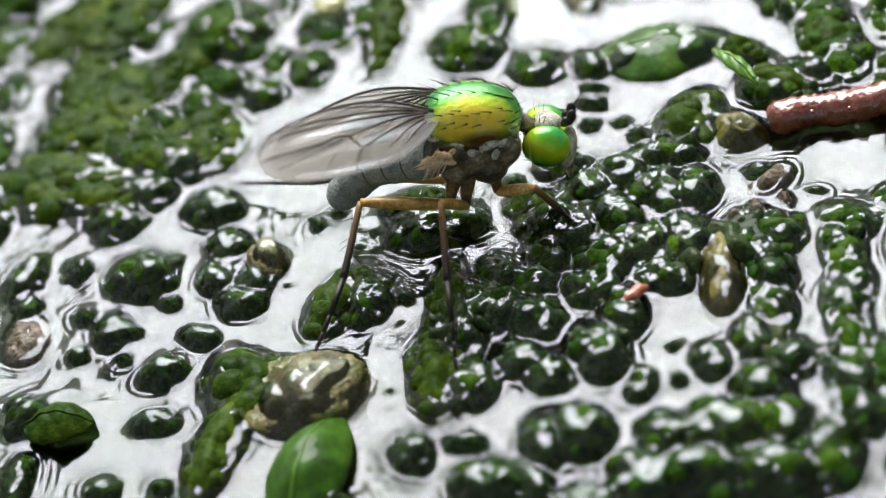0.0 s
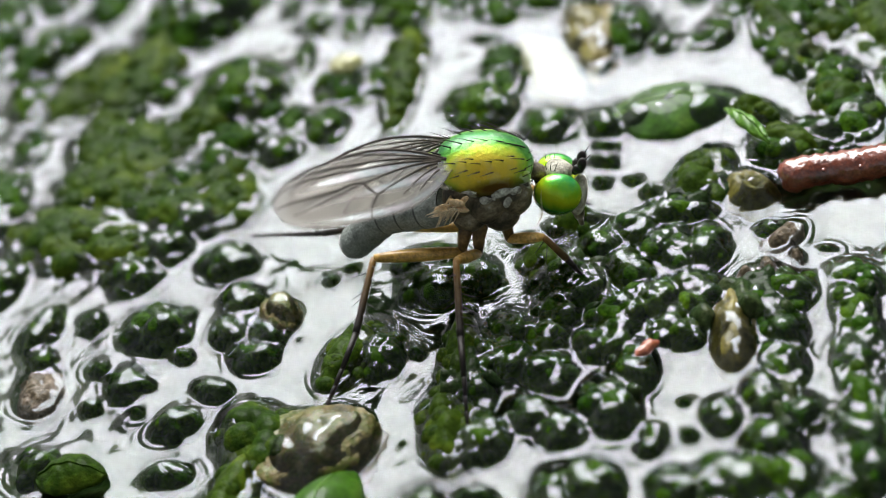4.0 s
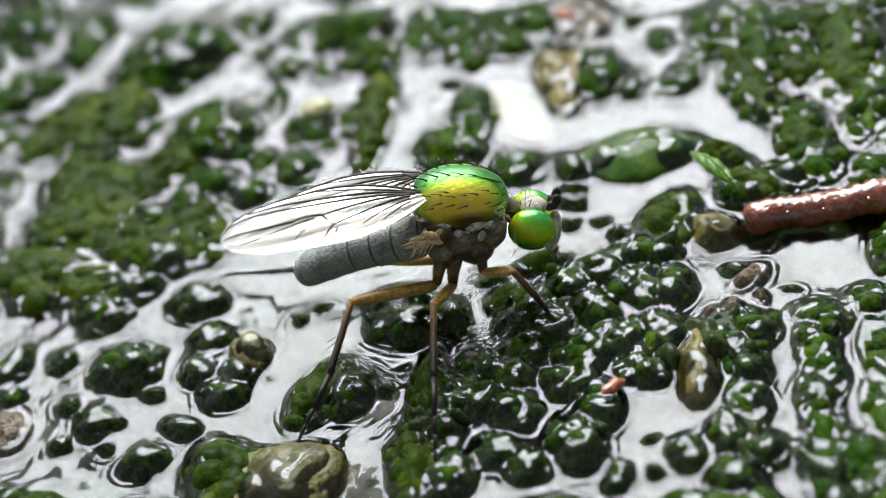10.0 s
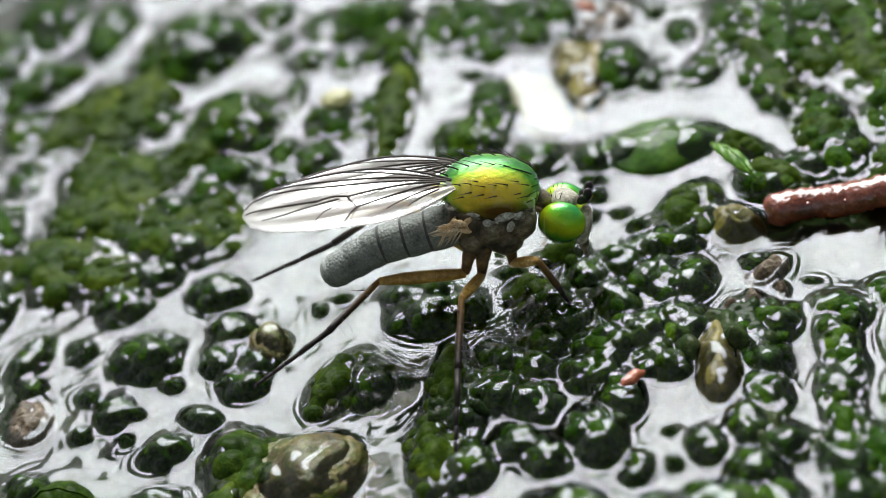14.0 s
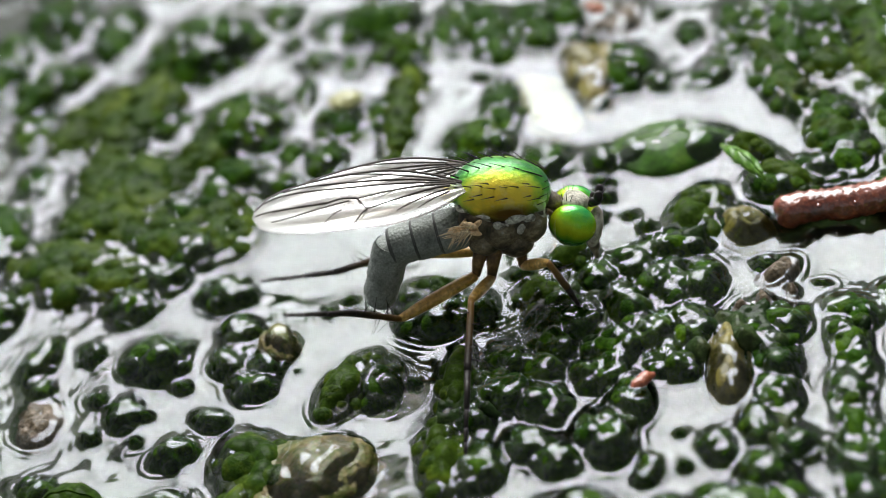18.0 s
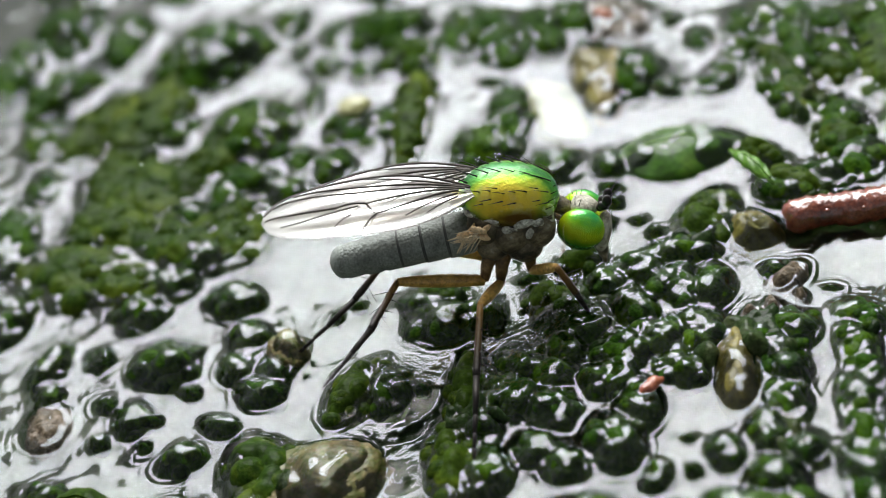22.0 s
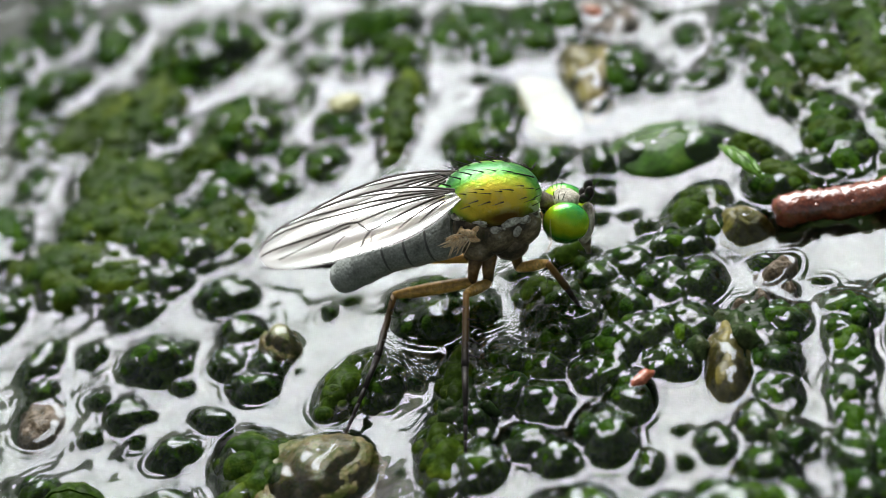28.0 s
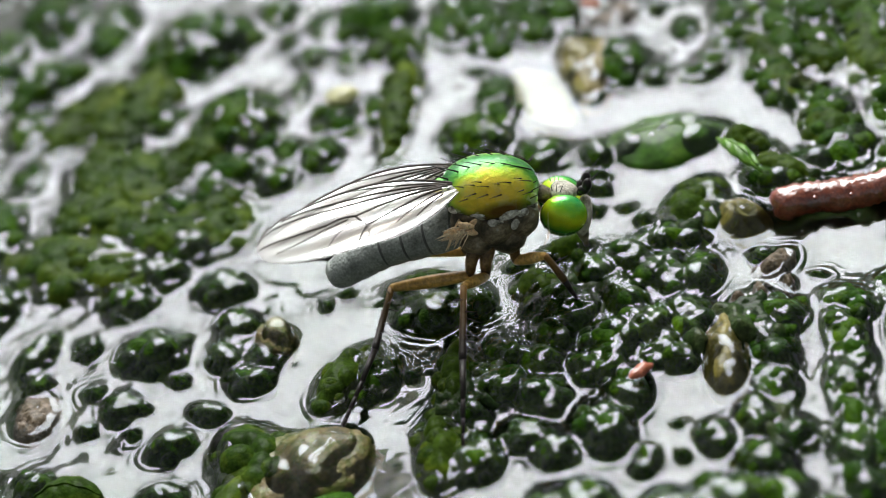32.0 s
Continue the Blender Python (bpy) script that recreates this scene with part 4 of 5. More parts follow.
# bristles of the thorax: two rows along the back, some on the sides
rng = np.random.RandomState(8)
for side in (-1, 1):
    for k in range(7):
        x = -0.85 + 0.28 * k
        z = 0.13 + 0.62 * math.sqrt(max(0.05, 1 - (abs(x) / 1.15) ** 2.3)) * 0.95
        link_mesh("bristle", *hair((x, side * 0.17, z - 0.03), (-0.85, side * 0.15, 0.5), rng.uniform(0.45, 0.65)), DARK, fly)
    for k in range(9):
        x = -0.8 + 0.2 * k + rng.uniform(-0.07, 0.07)
        w = math.sqrt(max(0.05, 1 - (abs(x) / 1.15) ** 2.3))
        link_mesh("bristle", *hair((x, side * 0.6 * w, 0.13 + rng.uniform(0.34, 0.48) * w), (-0.8, side * 0.5, 0.5), rng.uniform(0.18, 0.34), 0.016), DARK, fly)
    for k in range(6):
        x = -0.6 + 0.28 * k + rng.uniform(-0.09, 0.09)
        w = math.sqrt(max(0.05, 1 - (abs(x) / 1.15) ** 2.3))
        link_mesh("bristle", *hair((x, side * 0.71 * w, 0.13 + rng.uniform(0.1, 0.34) * w), (-0.75, side * 0.7, 0.25), rng.uniform(0.16, 0.36), 0.016), DARK, fly)
    for k in range(3):
        link_mesh("bristle", *hair((-1.15, side * (0.12 + 0.12 * k), 0.42 - 0.05 * k), (-0.9, side * 0.3, 0.35), 0.5), DARK, fly)
    for k in range(4):
        link_mesh("bristle", *hair((0.88 - 0.05 * k, side * (0.3 + 0.1 * k), 0.48 - 0.12 * k), (0.55, side * 0.5, 0.55), 0.3, 0.012, -0.1), DARK, fly)

# head: two great eyes, a silvery face between them, antennae and mouth
head = link_mesh("head", *ball(0.32, 0.54, 0.42, 16, 24), PLEURON, fly, "dark back of the head", at=at_mm(1.38, 0, -0.46, 0, 8, -4))
for side in (-1, 1):
    link_mesh("eye", *ball(0.49, 0.38, 0.47, 22, 32), EYE, head, "iridescent green and golden compound eye", at=at_mm(0.07, side * 0.36, -0.02, side * -14, 12, side * -6))
v, f = ball(0.27, 0.3, 0.2, 16, 22)
link_mesh("forehead", v * (1 + 0.08 * waves(v[:, 0] * 3, v[:, 1] * 3, 9, 1.0, 6))[:, None] + np.array((0.06, -0.02, 0.35)), f, FACE, head, "pale dusted forehead")
link_mesh("face_plate", *ball(0.17, 0.3, 0.46, 14, 18, (0.52, -0.1, -0.14)), FACE, head, "silvery white face")
link_mesh("mouth", *joined(ball(0.14, 0.2, 0.2, 12, 16, (0.52, -0.04, -0.46)), ball(0.11, 0.13, 0.16, 12, 16, (0.58, -0.06, -0.6)), tube([(0.58, -0.08, -0.6), (0.66, -0.12, -0.84)], [0.08, 0.05], 10)), PLEURON, head, "brown mouthparts")
for side in (-1, 1):
    ant = link_mesh("antenna", *joined(ball(0.08, 0.07, 0.07, 8, 12, (0.38, side * 0.1, 0.38)), ball(0.12, 0.09, 0.1, 10, 14, (0.44, side * 0.13, 0.46)), ball(0.1, 0.08, 0.15, 10, 14, (0.5, side * 0.14, 0.58))), DARK, head, "short black antenna")
    link_mesh("arista", *tube([(0.54, side * 0.14, 0.66), (0.62, side * 0.19, 0.82), (0.74, side * 0.24, 1.02)], [0.016, 0.011, 0.004], 5), DARK, ant)
    for k in range(3):
        link_mesh("bristle", *hair((-0.2 + 0.08 * k, side * (0.2 + 0.02 * k), 0.44), (-0.25 + 0.15 * k, side * 0.4, 0.8), 0.3, 0.012, -0.1), DARK, head)
    for k in range(14):
        a = -1.2 + 0.18 * k
        link_mesh("cheek_hair", *hair((-0.2, side * 0.58 * math.cos(a * 0.5), 0.42 * math.sin(a) - 0.1), (-0.3, side * 0.6, -0.5), 0.2, 0.006), PALE_HAIR, head)

# abdomen: two stiff halves of ringed segments
abdomen = link_mesh("abdomen", *ball(0.3, 0.44, 0.4, 10, 16), ABDOMEN, fly, "slate grey ringed abdomen", at=at_mm(-0.85, -0.15, -0.62))
SEG = [(0.0, 0.5, 0.44), (-0.5, 0.47, 0.43), (-1.0, 0.44, 0.41)]
for x, w, h in SEG:
    link_mesh("abdomen_segment", *loft([(x + 0.08, 0, w * 0.9, h * 0.9), (x - 0.02, 0, w * 0.98, h * 0.98), (x - 0.3, 0, w, h), (x - 0.44, 0, w * 0.99, h * 0.99), (x - 0.52, 0, w * 0.9, h * 0.9)], 26), ABDOMEN, abdomen)
for x, w, h in SEG:
    link_mesh("dark_band", *loft([(x - 0.455, 0, w * 0.98, h * 0.98), (x - 0.465, 0, w * 0.995, h * 0.995), (x - 0.50, 0, w * 0.96, h * 0.96), (x - 0.53, 0, w * 0.9, h * 0.9)], 26), BAND, abdomen, "narrow dark ring")
tail = link_mesh("abdomen_tip", *ball(0.2, 0.4, 0.38, 10, 16), ABDOMEN, abdomen, "blunt grey end of the abdomen", at=at_mm(-1.5, 0, 0))
for x, w, h in [(0.02, 0.42, 0.4), (-0.4, 0.4, 0.39), (-0.8, 0.38, 0.37)]:
    v, f = loft([(x + 0.06, 0, w * 0.9, h * 0.9), (x - 0.02, 0, w * 0.99, h * 0.99), (x - 0.3, 0, w, h), (x - 0.46, 0, w * 0.88, h * 0.88)], 26)
    link_mesh("tip_segment", v, f, ABDOMEN, abdomen).parent = tail
link_mesh("end_cap", *ball(0.26, 0.345, 0.34, 14, 22, (-1.2, 0, -0.01)), ABDOMEN, tail)


def wing(side):
    """One wing along +x from its hinge, held with its front edge up."""
    nu, nv = 46, 19
    s, c = np.linspace(0, 1, nu)[:, None], np.linspace(0, 1, nv)[None]
    end = np.sqrt(1 - s**5)
    mid = -0.1 - 0.42 * s**2
    base = np.clip(s / 0.46, 0, 1)
    base = base * (2 - base)
    front = mid + (0.12 + 0.5 * base + 0.08 * s) * end
    back = mid - (0.06 + 0.78 * base + 0.05 * np.sin(np.pi * s)) * end
    x = 4.4 * s + 0 * c
    y = front + (back - front) * c
    z = (0.015 * np.sin(c * 21) + 0.01 * np.sin(c * 9 + s * 6)) * np.sin(np.pi * s) + 0.10 * np.sin(np.pi * s) * c - 0.12 * s**2
    top = np.stack([x, side * y, z], -1).reshape(-1, 3)
    ob = link_mesh("wing", top, grid_faces(nu, nv), MEMBRANE, fly, "clear veined wing with a silky sheen")

    def on(a, b):
        i, j = a * (nu - 1), b * (nv - 1)
        i0, j0 = min(int(i), nu - 2), min(int(j), nv - 2)
        g = top.reshape(nu, nv, 3)
        p, q = i - i0, j - j0
        return (1 - p) * ((1 - q) * g[i0, j0] + q * g[i0, j0 + 1]) + p * ((1 - q) * g[i0 + 1, j0] + q * g[i0 + 1, j0 + 1])

    def vein(a0, b0, a1, b1, thick, bow=0.0, n=16):
        t = np.linspace(0, 1, n)
        pts = [on(a0 + (a1 - a0) * u, min(1, max(0, b0 + (b1 - b0) * u + bow * math.sin(math.pi * u)))) for u in t]
        link_mesh("vein", *tube(pts, 1.05 * np.linspace(thick, thick * 0.6, n), 6, caps=False), VEIN, ob)

    vein(0.0, 0.0, 0.985, 0.0, 0.03)
    vein(0.02, 0.10, 0.50, 0.015, 0.02, 0.05)
    vein(0.05, 0.16, 0.84, 0.035, 0.026, 0.06)
    vein(0.05, 0.22, 0.95, 0.06, 0.024, 0.09)
    vein(0.08, 0.27, 0.52, 0.45, 0.027)
    vein(0.52, 0.45, 0.66, 0.45, 0.024, -0.03)
    vein(0.66, 0.45, 0.985, 0.36, 0.024, 0.02)
    vein(0.56, 0.47, 0.92, 0.68, 0.02, -0.03)
    vein(0.08, 0.34, 0.49, 0.66, 0.027)
    vein(0.49, 0.66, 0.58, 0.97, 0.024, -0.04)
    vein(0.52, 0.45, 0.49, 0.66, 0.026, n=6)
    vein(0.60, 0.60, 0.72, 0.90, 0.017, -0.04)
    vein(0.09, 0.45, 0.36, 0.76, 0.022)
    vein(0.09, 0.58, 0.26, 0.80, 0.02)
    vein(0.22, 0.20, 0.25, 0.36, 0.014, n=6)
    vein(0.02, 0.97, 0.96, 0.995, 0.009)
    return ob


wings = {1: wing(-1), -1: wing(-1)}
HINGE = {1: (-0.6, 0.4, 0.5), -1: (-0.68, -0.34, 0.47)}

# legs: hip in the body's space, lengths of thigh, shank and foot
LEGS = {
    ("front", -1): ((0.4, -0.42, -1.42), 1.0, 0.75, 0.85), ("front", 1): ((0.4, 0.42, -1.42), 1.0, 0.75, 0.85),
    ("middle", -1): ((-0.25, -0.48, -1.66), 1.3, 1.6, 1.95), ("middle", 1): ((-0.25, 0.48, -1.66), 1.3, 1.6, 1.95),
    ("hind", -1): ((-0.58, -0.48, -1.6), 1.8, 1.65, 1.9), ("hind", 1): ((-0.58, 0.48, -1.6), 1.8, 1.65, 1.9),
}


def leg(key):
    hip, a, b, c = LEGS[key]
    rng = np.random.RandomState(int(a * 100) + key[1])
    link_mesh("coxa", *tube([(hip[0] * 0.7 + 0.02, hip[1] * 0.7, hip[2] + 0.7), (hip[0] * 0.9, hip[1] * 0.9, hip[2] + 0.3), (hip[0], hip[1], hip[2])], [0.19, 0.13, 0.09], 12), HIP, fly, "dusky amber hip joint")
    s = np.linspace(0, 1, 12)
    fat = 0.14 if key[0] == "hind" else 0.12
    femur = link_mesh("femur", *tube(np.stack([a * s, 0 * s, 0 * s], -1), fat * (0.55 + 0.45 * np.sin(np.pi * np.clip(s * 0.9 + 0.1, 0, 1)) ** 0.7), 12), AMBER, fly, "amber yellow thigh")
    tibia = link_mesh("tibia", *tube(np.stack([b * s, 0 * s, 0 * s], -1), 0.066 + 0.012 * s, 10), SHANK, fly, "bristly shank darkening towards the foot")
    for k in range(10 if key[0] != "front" else 5):
        x = b * (0.12 + 0.08 * k)
        ang = rng.uniform(0, 6.28)
        link_mesh("spine", *tube([(x, 0.05 * math.cos(ang), 0.05 * math.sin(ang)), (x + 0.16, 0.4 * math.cos(ang), 0.4 * math.sin(ang))], [0.016, 0.004], 4), DARK, tibia)
    ends = [0.0, 0.42, 0.62, 0.78, 0.9, 1.0]
    tarsus = link_mesh("tarsus", *tube([(0, 0, 0), (c * 0.42, 0, -0.02)], [0.068, 0.054], 9), FOOT, fly, "thin black jointed foot")
    for p, q in zip(ends[1:-1], ends[2:]):
        w = 0.058 - 0.022 * p
        link_mesh("foot_joint", *tube([(c * p, 0, -0.02), (c * (p + 0.15 * (q - p)), 0, -0.02), (c * q, 0, -0.02)], [w * 0.7, w, w * 0.85], 8), FOOT, tarsus)
    for side in (-1, 1):
        link_mesh("claw", *tube([(c, side * 0.02, -0.02), (c + 0.08, side * 0.05, -0.03)], [0.018, 0.005], 5), FOOT, tarsus)
    return femur, tibia, tarsus


limbs = {key: leg(key) for key in LEGS}


# ---- what moves ----
# the fly: seconds, x, y in millimetres, turn in degrees
FLY = [
    (0.0, 0.194, -2.356, 2.7),
    (0.5, 0.167, -2.317, 1.8),
    (1.0, -0.010, -2.035, 6.6),
    (1.5, -0.008, -2.043, 6.2),
    (2.0, -0.005, -2.019, 6.1),
    (2.5, -0.010, -2.044, 6.2),
    (3.0, 0.112, -2.163, 4.6),
    (3.5, 0.184, -2.119, 3.5),
    (5.5, 0.169, -2.091, 3.8),
    (6.0, 0.175, -2.092, 2.5),
    (6.5, 0.136, -2.078, 4.0),
    (7.0, 0.127, -2.076, 5.0),
    (7.5, 0.313, -2.053, 1.3),
    (8.0, 0.422, -2.107, 1.1),
    (8.5, 0.314, -1.872, 1.7),
    (9.0, 0.320, -1.864, 1.9),
    (9.5, 0.315, -1.884, 1.5),
    (10.0, 0.327, -1.869, 1.3),
    (10.5, 0.332, -1.877, 1.4),
    (11.0, 0.331, -1.883, 2.1),
    (11.5, 0.326, -1.889, 1.6),
    (12.0, 0.340, -1.894, 2.1),
    (12.5, 0.558, -1.882, -1.9),
    (13.0, 0.595, -1.864, -3.5),
    (13.5, 0.559, -1.861, -2.4),
    (14.0, 0.563, -1.834, -2.6),
    (14.5, 0.565, -1.852, -1.9),
    (16.5, 0.565, -1.831, -1.8),
    (17.0, 0.570, -1.847, -2.5),
    (17.5, 0.566, -1.831, -3.2),
    (18.0, 0.583, -1.855, -2.9),
    (18.5, 0.575, -1.833, -1.9),
    (19.0, 0.585, -1.844, -2.6),
    (19.5, 0.585, -1.845, -2.6),
    (20.0, 0.582, -1.827, -3.3),
    (20.5, 0.589, -1.823, -2.7),
    (21.0, 0.577, -1.835, -2.0),
    (21.5, 0.578, -1.864, -1.9),
    (22.0, 0.584, -1.841, -2.6),
    (22.5, 0.583, -1.867, -2.6),
    (23.0, 0.577, -1.843, -2.6),
    (23.5, 0.563, -1.859, -2.8),
    (24.0, 0.558, -1.881, -1.8),
    (24.5, 0.546, -1.886, -1.6),
    (25.0, 0.575, -1.868, -2.7),
    (25.5, 0.590, -1.860, -2.5),
    (27.5, 0.416, -2.018, 5.2),
    (28.0, 0.407, -2.014, 5.9),
    (28.5, 0.394, -2.007, 5.2),
    (29.0, 0.410, -2.012, 4.5),
    (29.5, 0.414, -2.020, 5.9),
    (30.0, 0.411, -2.015, 6.0),
    (30.5, 0.403, -2.027, 6.1),
    (31.0, 0.399, -2.001, 6.9),
    (31.5, 0.413, -2.028, 6.0),
    (32.0, 0.405, -2.029, 6.5),
]
HIGH, NOD, BANK = 2.7, -3.0, -6.0
# seconds, the tip of the foot in the world, in millimetres, and which way the knee points from the body
TIPS = {
    ("front", -1): [(0.0, 2.33, -3.11, 0.59, 0.22, -0.6, 0.77), (7.0, 2.33, -3.11, 0.59, 0.22, -0.6, 0.77), (7.6, 2.33, -3.11, 0.59, 0.22, -0.6, 0.77), (25.5, 2.33, -3.11, 0.59, 0.22, -0.6, 0.77), (27.3, 2.33, -3.11, 0.59, 0.22, -0.6, 0.77), (32.0, 2.33, -3.11, 0.59, 0.22, -0.6, 0.77)],
    ("front", 1): [(0.0, 2.46, -0.47, 0.61, -0.2, 0.54, 0.82), (32.0, 2.46, -0.5, 0.61, -0.08, 0.6, 0.8)],
    ("middle", -1): [(0.0, -0.17, -6.95, 0.09, -0.38, -0.25, 0.89), (32.0, -0.17, -6.95, 0.09, -0.38, -0.25, 0.89)],
    ("middle", 1): [(0.0, 0.6, 2.08, 0.24, -0.23, 0.12, 0.96), (32.0, 0.6, 2.08, 0.24, -0.21, 0.14, 0.97)],
    ("hind", -1): [(0.0, -3.04, -5.96, -0.49, -0.76, 0.52, 0.39), (12.0, -3.04, -5.96, -0.49, -0.76, 0.52, 0.39), (12.6, -2.97, -5.89, -0.47, -0.76, 0.38, 0.53), (13.1, -2.93, -5.83, -0.47, -0.75, 0.33, 0.57), (13.5, -3.31, -5.71, 1.41, -0.73, 0.68, 0.06), (14.0, -4.08, -5.31, 0.57, -0.6, 0.75, 0.28), (14.5, -3.44, -5.87, 2.09, -0.74, 0.67, -0.08), (15.2, -3.67, -5.63, 2.31, -0.65, 0.51, -0.56), (16.5, -3.84, -5.26, 2.26, -0.45, 0.27, -0.85), (17.0, -4.53, -1.56, -0.79, -0.11, -0.97, -0.22), (17.5, -3.75, -5.34, 2.32, -0.45, 0.21, -0.87), (18.0, -3.54, -5.44, 2.45, -0.49, 0.2, -0.85), (18.5, -2.81, -5.93, 2.32, -0.61, 0.25, -0.75), (19.0, -3.32, -5.9, 1.94, -0.73, 0.66, 0.17), (19.5, -3.78, -5.36, 2.03, -0.66, 0.75, -0.04), (20.0, -3.47, -5.61, 1.0, -0.71, 0.7, 0.11), (20.5, -3.33, -5.71, 1.19, -0.73, 0.68, 0.07), (21.0, -3.2, -5.73, 1.37, -0.74, 0.68, 0.05), (21.5, -3.13, -5.77, 1.23, -0.74, 0.67, 0.01), (22.0, -3.04, -5.94, 1.25, -0.77, 0.62, 0.15), (22.5, -2.95, -5.94, 1.27, -0.78, 0.61, 0.15), (23.0, -5.26, -2.6, 0.72, 0.01, -0.59, 0.81), (23.5, -5.3, -2.64, 0.88, 0.06, -0.74, 0.67), (24.0, -4.77, -2.83, 1.25, 0.12, -0.64, 0.76), (24.4, -3.2, -4.76, 1.0, -0.58, 0.8, -0.14), (24.7, -2.97, -5.97, 1.26, -0.78, 0.62, 0.08), (25.0, -2.42, -6.08, 1.22, -0.85, 0.52, 0.04), (25.5, -2.6, -6.09, 1.18, -0.83, 0.56, 0.04), (27.2, -2.55, -5.64, -0.39, -0.62, 0.78, -0.08), (32.0, -2.55, -5.64, -0.39, -0.62, 0.78, -0.08)],
    ("hind", 1): [(0.0, -6.07, 0.55, -1.09, -0.37, -0.24, 0.9), (12.0, -5.99, 0.6, -1.08, -0.35, -0.25, 0.9), (12.5, -4.47, -1.48, 0.81, -0.0, 0.34, 0.94), (13.0, -4.77, -1.46, 0.4, -0.09, 0.34, 0.94), (13.5, -4.36, -1.51, -0.75, -0.31, 0.34, 0.89), (14.0, -4.48, -1.43, 0.17, -0.13, 0.28, 0.95), (14.5, -4.62, -1.45, 0.45, -0.07, 0.34, 0.94), (16.5, -5.14, -0.25, -0.91, -0.21, 0.27, 0.94), (18.5, -5.16, -0.08, -0.91, -0.2, 0.27, 0.94), (19.0, -5.16, -0.45, -0.91, -0.22, 0.27, 0.94), (19.5, -4.86, -0.9, -0.85, -0.24, 0.34, 0.91), (20.0, -4.13, -2.85, -0.71, -0.45, 0.39, 0.8), (20.5, -3.64, -3.11, -0.61, -0.5, 0.38, 0.78), (21.0, -3.79, -3.82, -0.64, -0.56, 0.41, 0.72), (22.0, -4.07, -2.91, -0.69, -0.45, 0.39, 0.8), (22.5, -3.74, -3.59, -0.63, -0.55, 0.42, 0.72), (23.0, -5.08, -1.44, 0.8, -0.01, 0.41, 0.91), (23.4, -4.97, -0.81, 3.64, 0.4, 0.64, 0.65), (23.6, -4.91, -0.72, 3.75, 0.43, 0.64, 0.63), (24.0, -5.43, -0.76, 2.31, 0.29, 0.14, 0.95), (24.6, -4.91, -1.28, 0.56, -0.03, 0.34, 0.94), (25.2, -5.72, 0.58, -1.02, -0.32, -0.26, 0.91), (32.0, -5.92, 0.61, -1.06, -0.37, -0.24, 0.9)],
}
# wings: seconds, then for the far and the near wing: swing out from folded, dip of the tip, tilt
WINGS = [
    (0, -39.5, -10, -33, 36, -16, -32),
    (7, -39.5, -10, -33, 36, -16, -32),
    (7.5, -26, -3, -16.7, 22, -7.7, -18.5),
    (12.2, -26, -3, -16.7, 22, -7.7, -18.5),
    (13, -18, -1.4, -20.5, 18, -7.4, -21),
    (23.2, -18, -1.4, -20.5, 18, -7.4, -21),
    (23.4, -3.8, -13.9, -14, 19.8, -9.3, -14),
    (23.5, -1.6, -19, -14, 19.3, -10.4, -14),
    (23.6, 8.2, -18.4, -14, 17.2, -10.4, -14),
    (23.8, 5.9, -20.9, -14, 10, -2.5, -14),
    (24, 5.1, -7, -14, 10, 6, -14),
    (24.2, 7.2, -14.2, -14, 10, 6, -14),
    (24.4, 4.6, -18.2, -14, 10, 6, -14),
    (24.6, 8.5, -10.5, -14, 10, 6, -14),
    (24.7, 7.5, -10.7, -14, 23.1, -11.9, -14),
    (24.8, -18, -1.4, -20.5, 18, -7.4, -21),
    (24.9, -18, -1.4, -20.5, 18, -7.4, -21),
    (25.5, -18, -1.4, -20.5, 18, -7.4, -21),
    (27.3, -22.5, 0.4, -19.5, 18, -3.5, -20),
    (32, -22.5, 0.4, -19.5, 18, -3.5, -20),
]
# abdomen: seconds, droop of the whole, further droop of its tip, swing
TAIL = [
    (0, 21, 26, -27),
    (3.5, 21, 26, -27),
    (7, 20, 22, -24),
    (7.6, 18, 8, -12),
    (12, 18, 8, -12),
    (12.6, 18, 12, 0),
    (14.5, 14, 16, 6),
    (16.3, 14, 60, 8),
    (18.2, 14, 60, 8),
    (18.8, 11, 22, 8),
    (19.4, 10, 0, 8),
    (25.4, 10, 0, 8),
    (27, 19, 12, -14),
    (32, 19, 12, -13),
]


def between(rows, t):
    """The row's values at t, in straight lines."""
    ts = [r[0] for r in rows]
    return [float(np.interp(t, ts, [r[k] for r in rows])) for k in range(1, len(rows[0]))]


def body_at(t):
    x, y, turn = between(FLY, t)
    return at_mm(x, y, HIGH, BANK, NOD, turn)


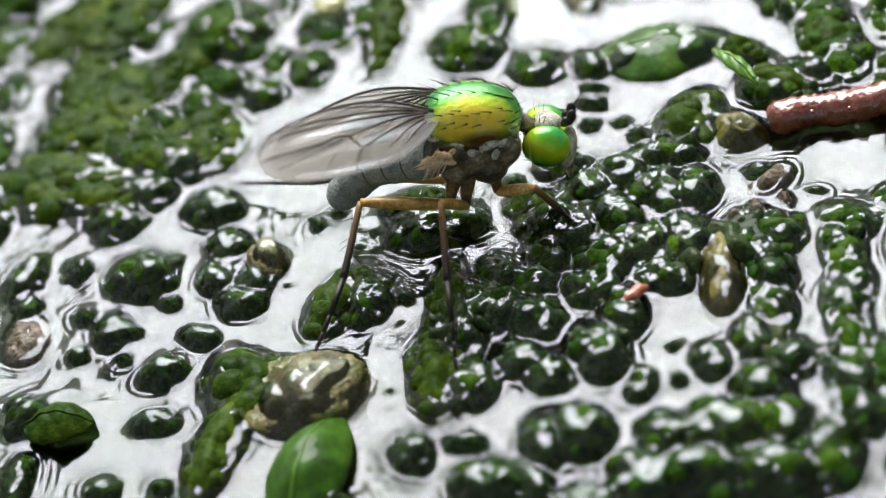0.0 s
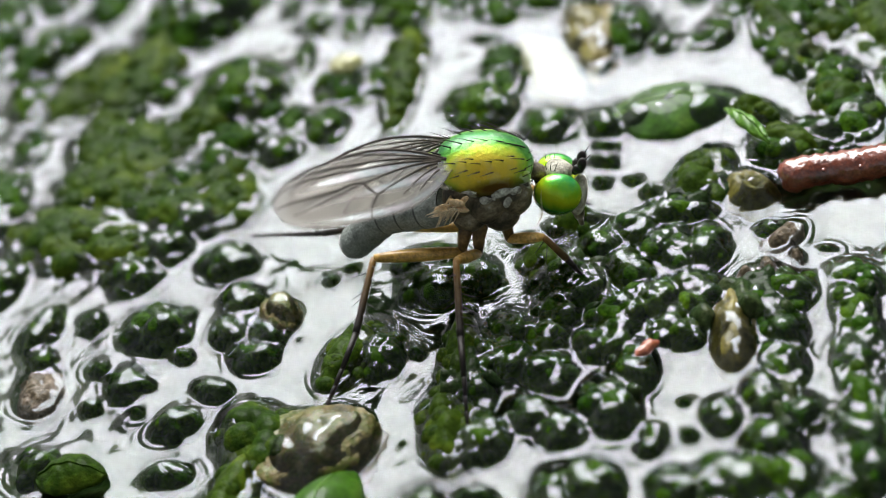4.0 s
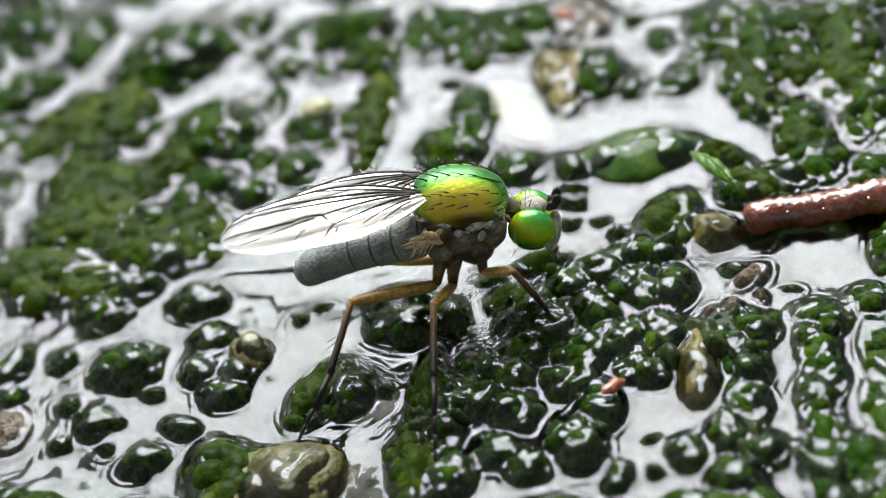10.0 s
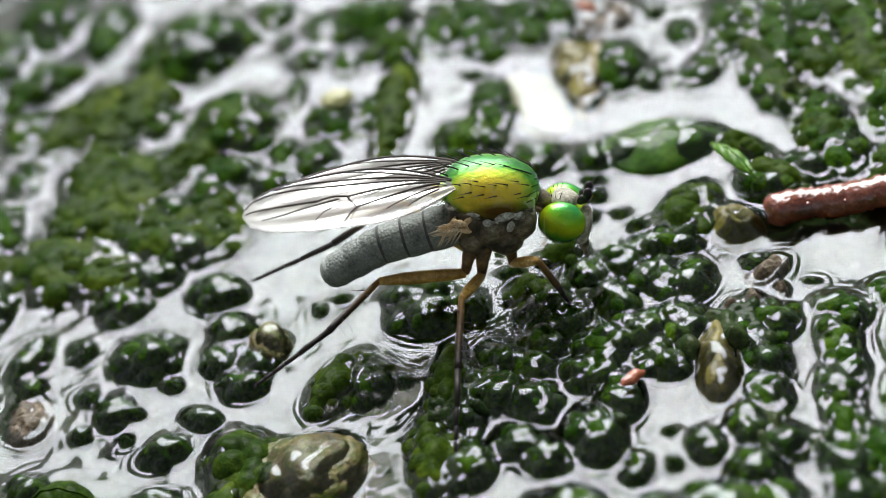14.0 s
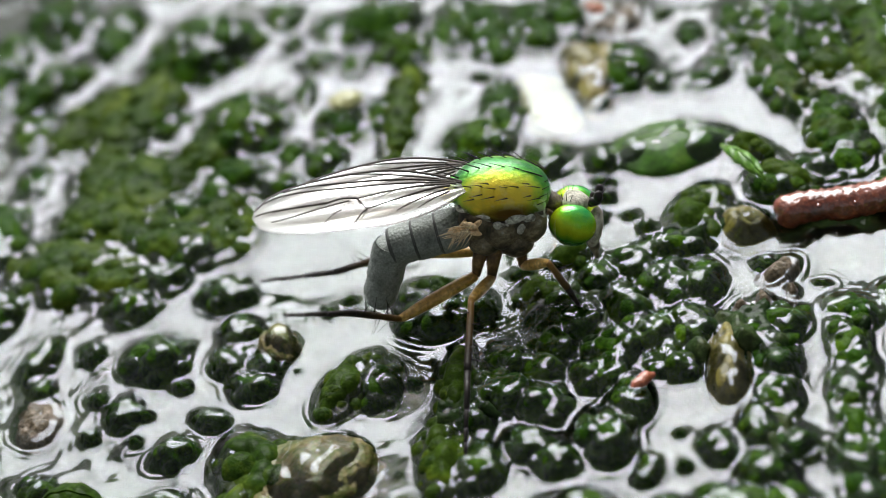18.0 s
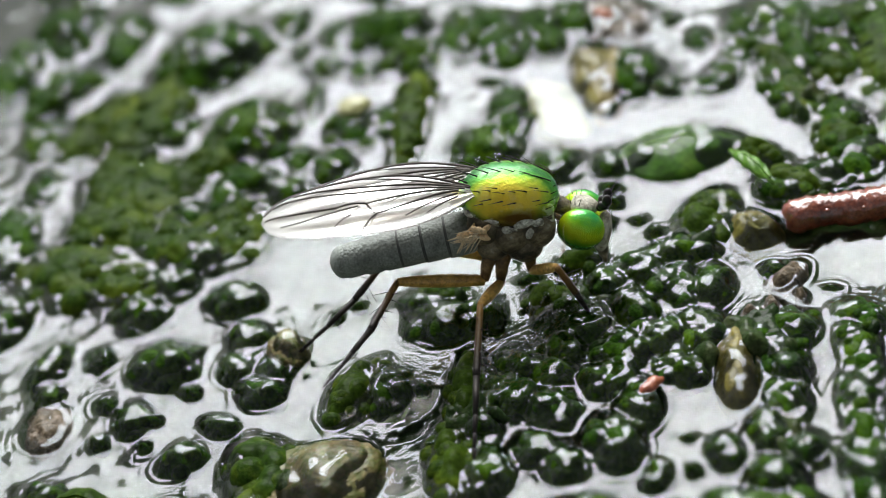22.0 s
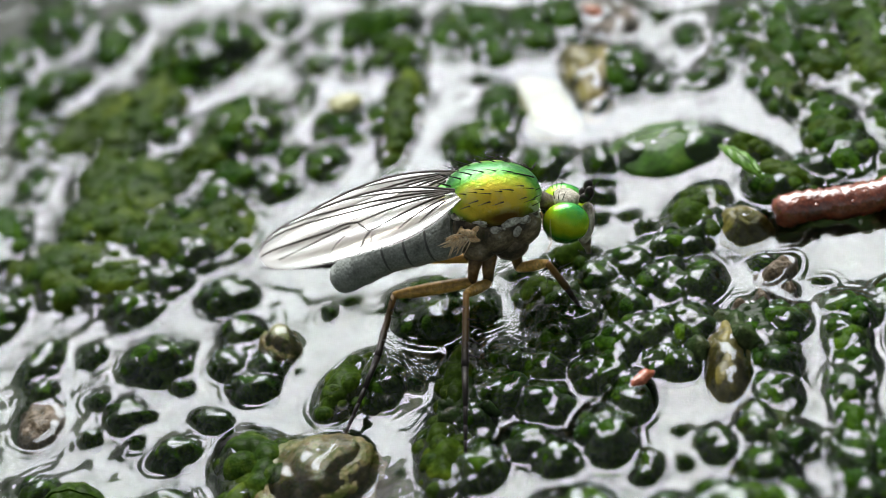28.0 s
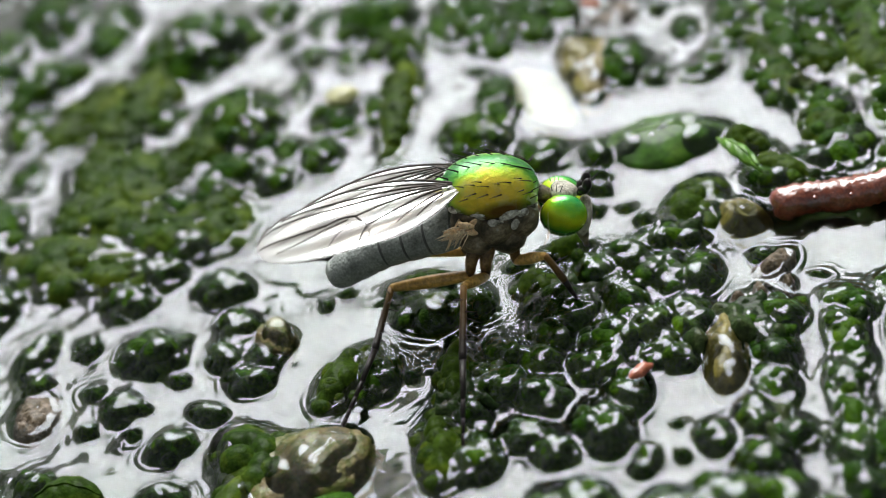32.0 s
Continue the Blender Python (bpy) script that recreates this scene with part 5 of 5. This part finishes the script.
def along(p, q, up):
    """A pose at p whose x axis points at q, its z axis near up."""
    x = (q - p).normalized()
    y = up.cross(x).normalized()
    z = x.cross(y)
    m = Matrix((x, y, z)).transposed().to_4x4()
    m.translation = p * MM
    return m


def motions():
    walk(fly, [(t, at_mm(x, y, HIGH, BANK, NOD, turn)) for t, x, y, turn in FLY])
    for side, k in ((1, 1), (-1, 4)):
        rows = []
        for row in WINGS:
            swing, dip, tilt = row[k:k + 3]
            rows.append((row[0], at_mm(*HINGE[side]) @ pose(0, 0, 0, 0, 0, 180 - side * swing) @ pose(0, 0, 0, 0, dip, 0) @ pose(0, 0, 0, tilt, 0, 0)))
        walk(wings[side], rows)
    walk(abdomen, [(t, at_mm(-0.85, -0.15, -0.62, 0, -a, c)) for t, a, b, c in TAIL])
    walk(tail, [(t, at_mm(-1.5, 0, 0, 0, -b, 0)) for t, a, b, c in TAIL])
    for key, (femur, tibia, tarsus) in limbs.items():
        hip, a, b, c = LEGS[key]
        times = sorted({r[0] for r in FLY} | {r[0] for r in TIPS[key]})
        rows = ([], [], [])
        for t in times:
            wx, wy, wz, px, py, pz = between(TIPS[key], t)
            tip = body_at(t).inverted() @ (Vector((wx, wy, wz)) * MM) / MM
            h = Vector(hip)
            reach = tip - h
            low = b + c
            d = min(max(reach.length, abs(low - a) + 0.02), a + low - 0.02)
            way = reach.normalized()
            pole = Vector((px, py, pz))
            side = (pole - way * pole.dot(way)).normalized()
            ca = (a * a + d * d - low * low) / (2 * a * d)
            knee = h + way * (a * ca) + side * (a * math.sqrt(max(0.0, 1 - ca * ca)))
            end = h + way * d
            ankle = knee + (end - knee) * (b / low) + side * (-0.15 if key[0] == "hind" else 0.03)
            ankle = knee + (ankle - knee).normalized() * b
            toe = ankle + (end - ankle).normalized() * c
            rows[0].append((t, along(h, knee, side)))
            rows[1].append((t, along(knee, ankle, side)))
            rows[2].append((t, along(ankle, toe, side)))
        for ob, r in zip((femur, tibia, tarsus), rows):
            walk(ob, r)


motions()
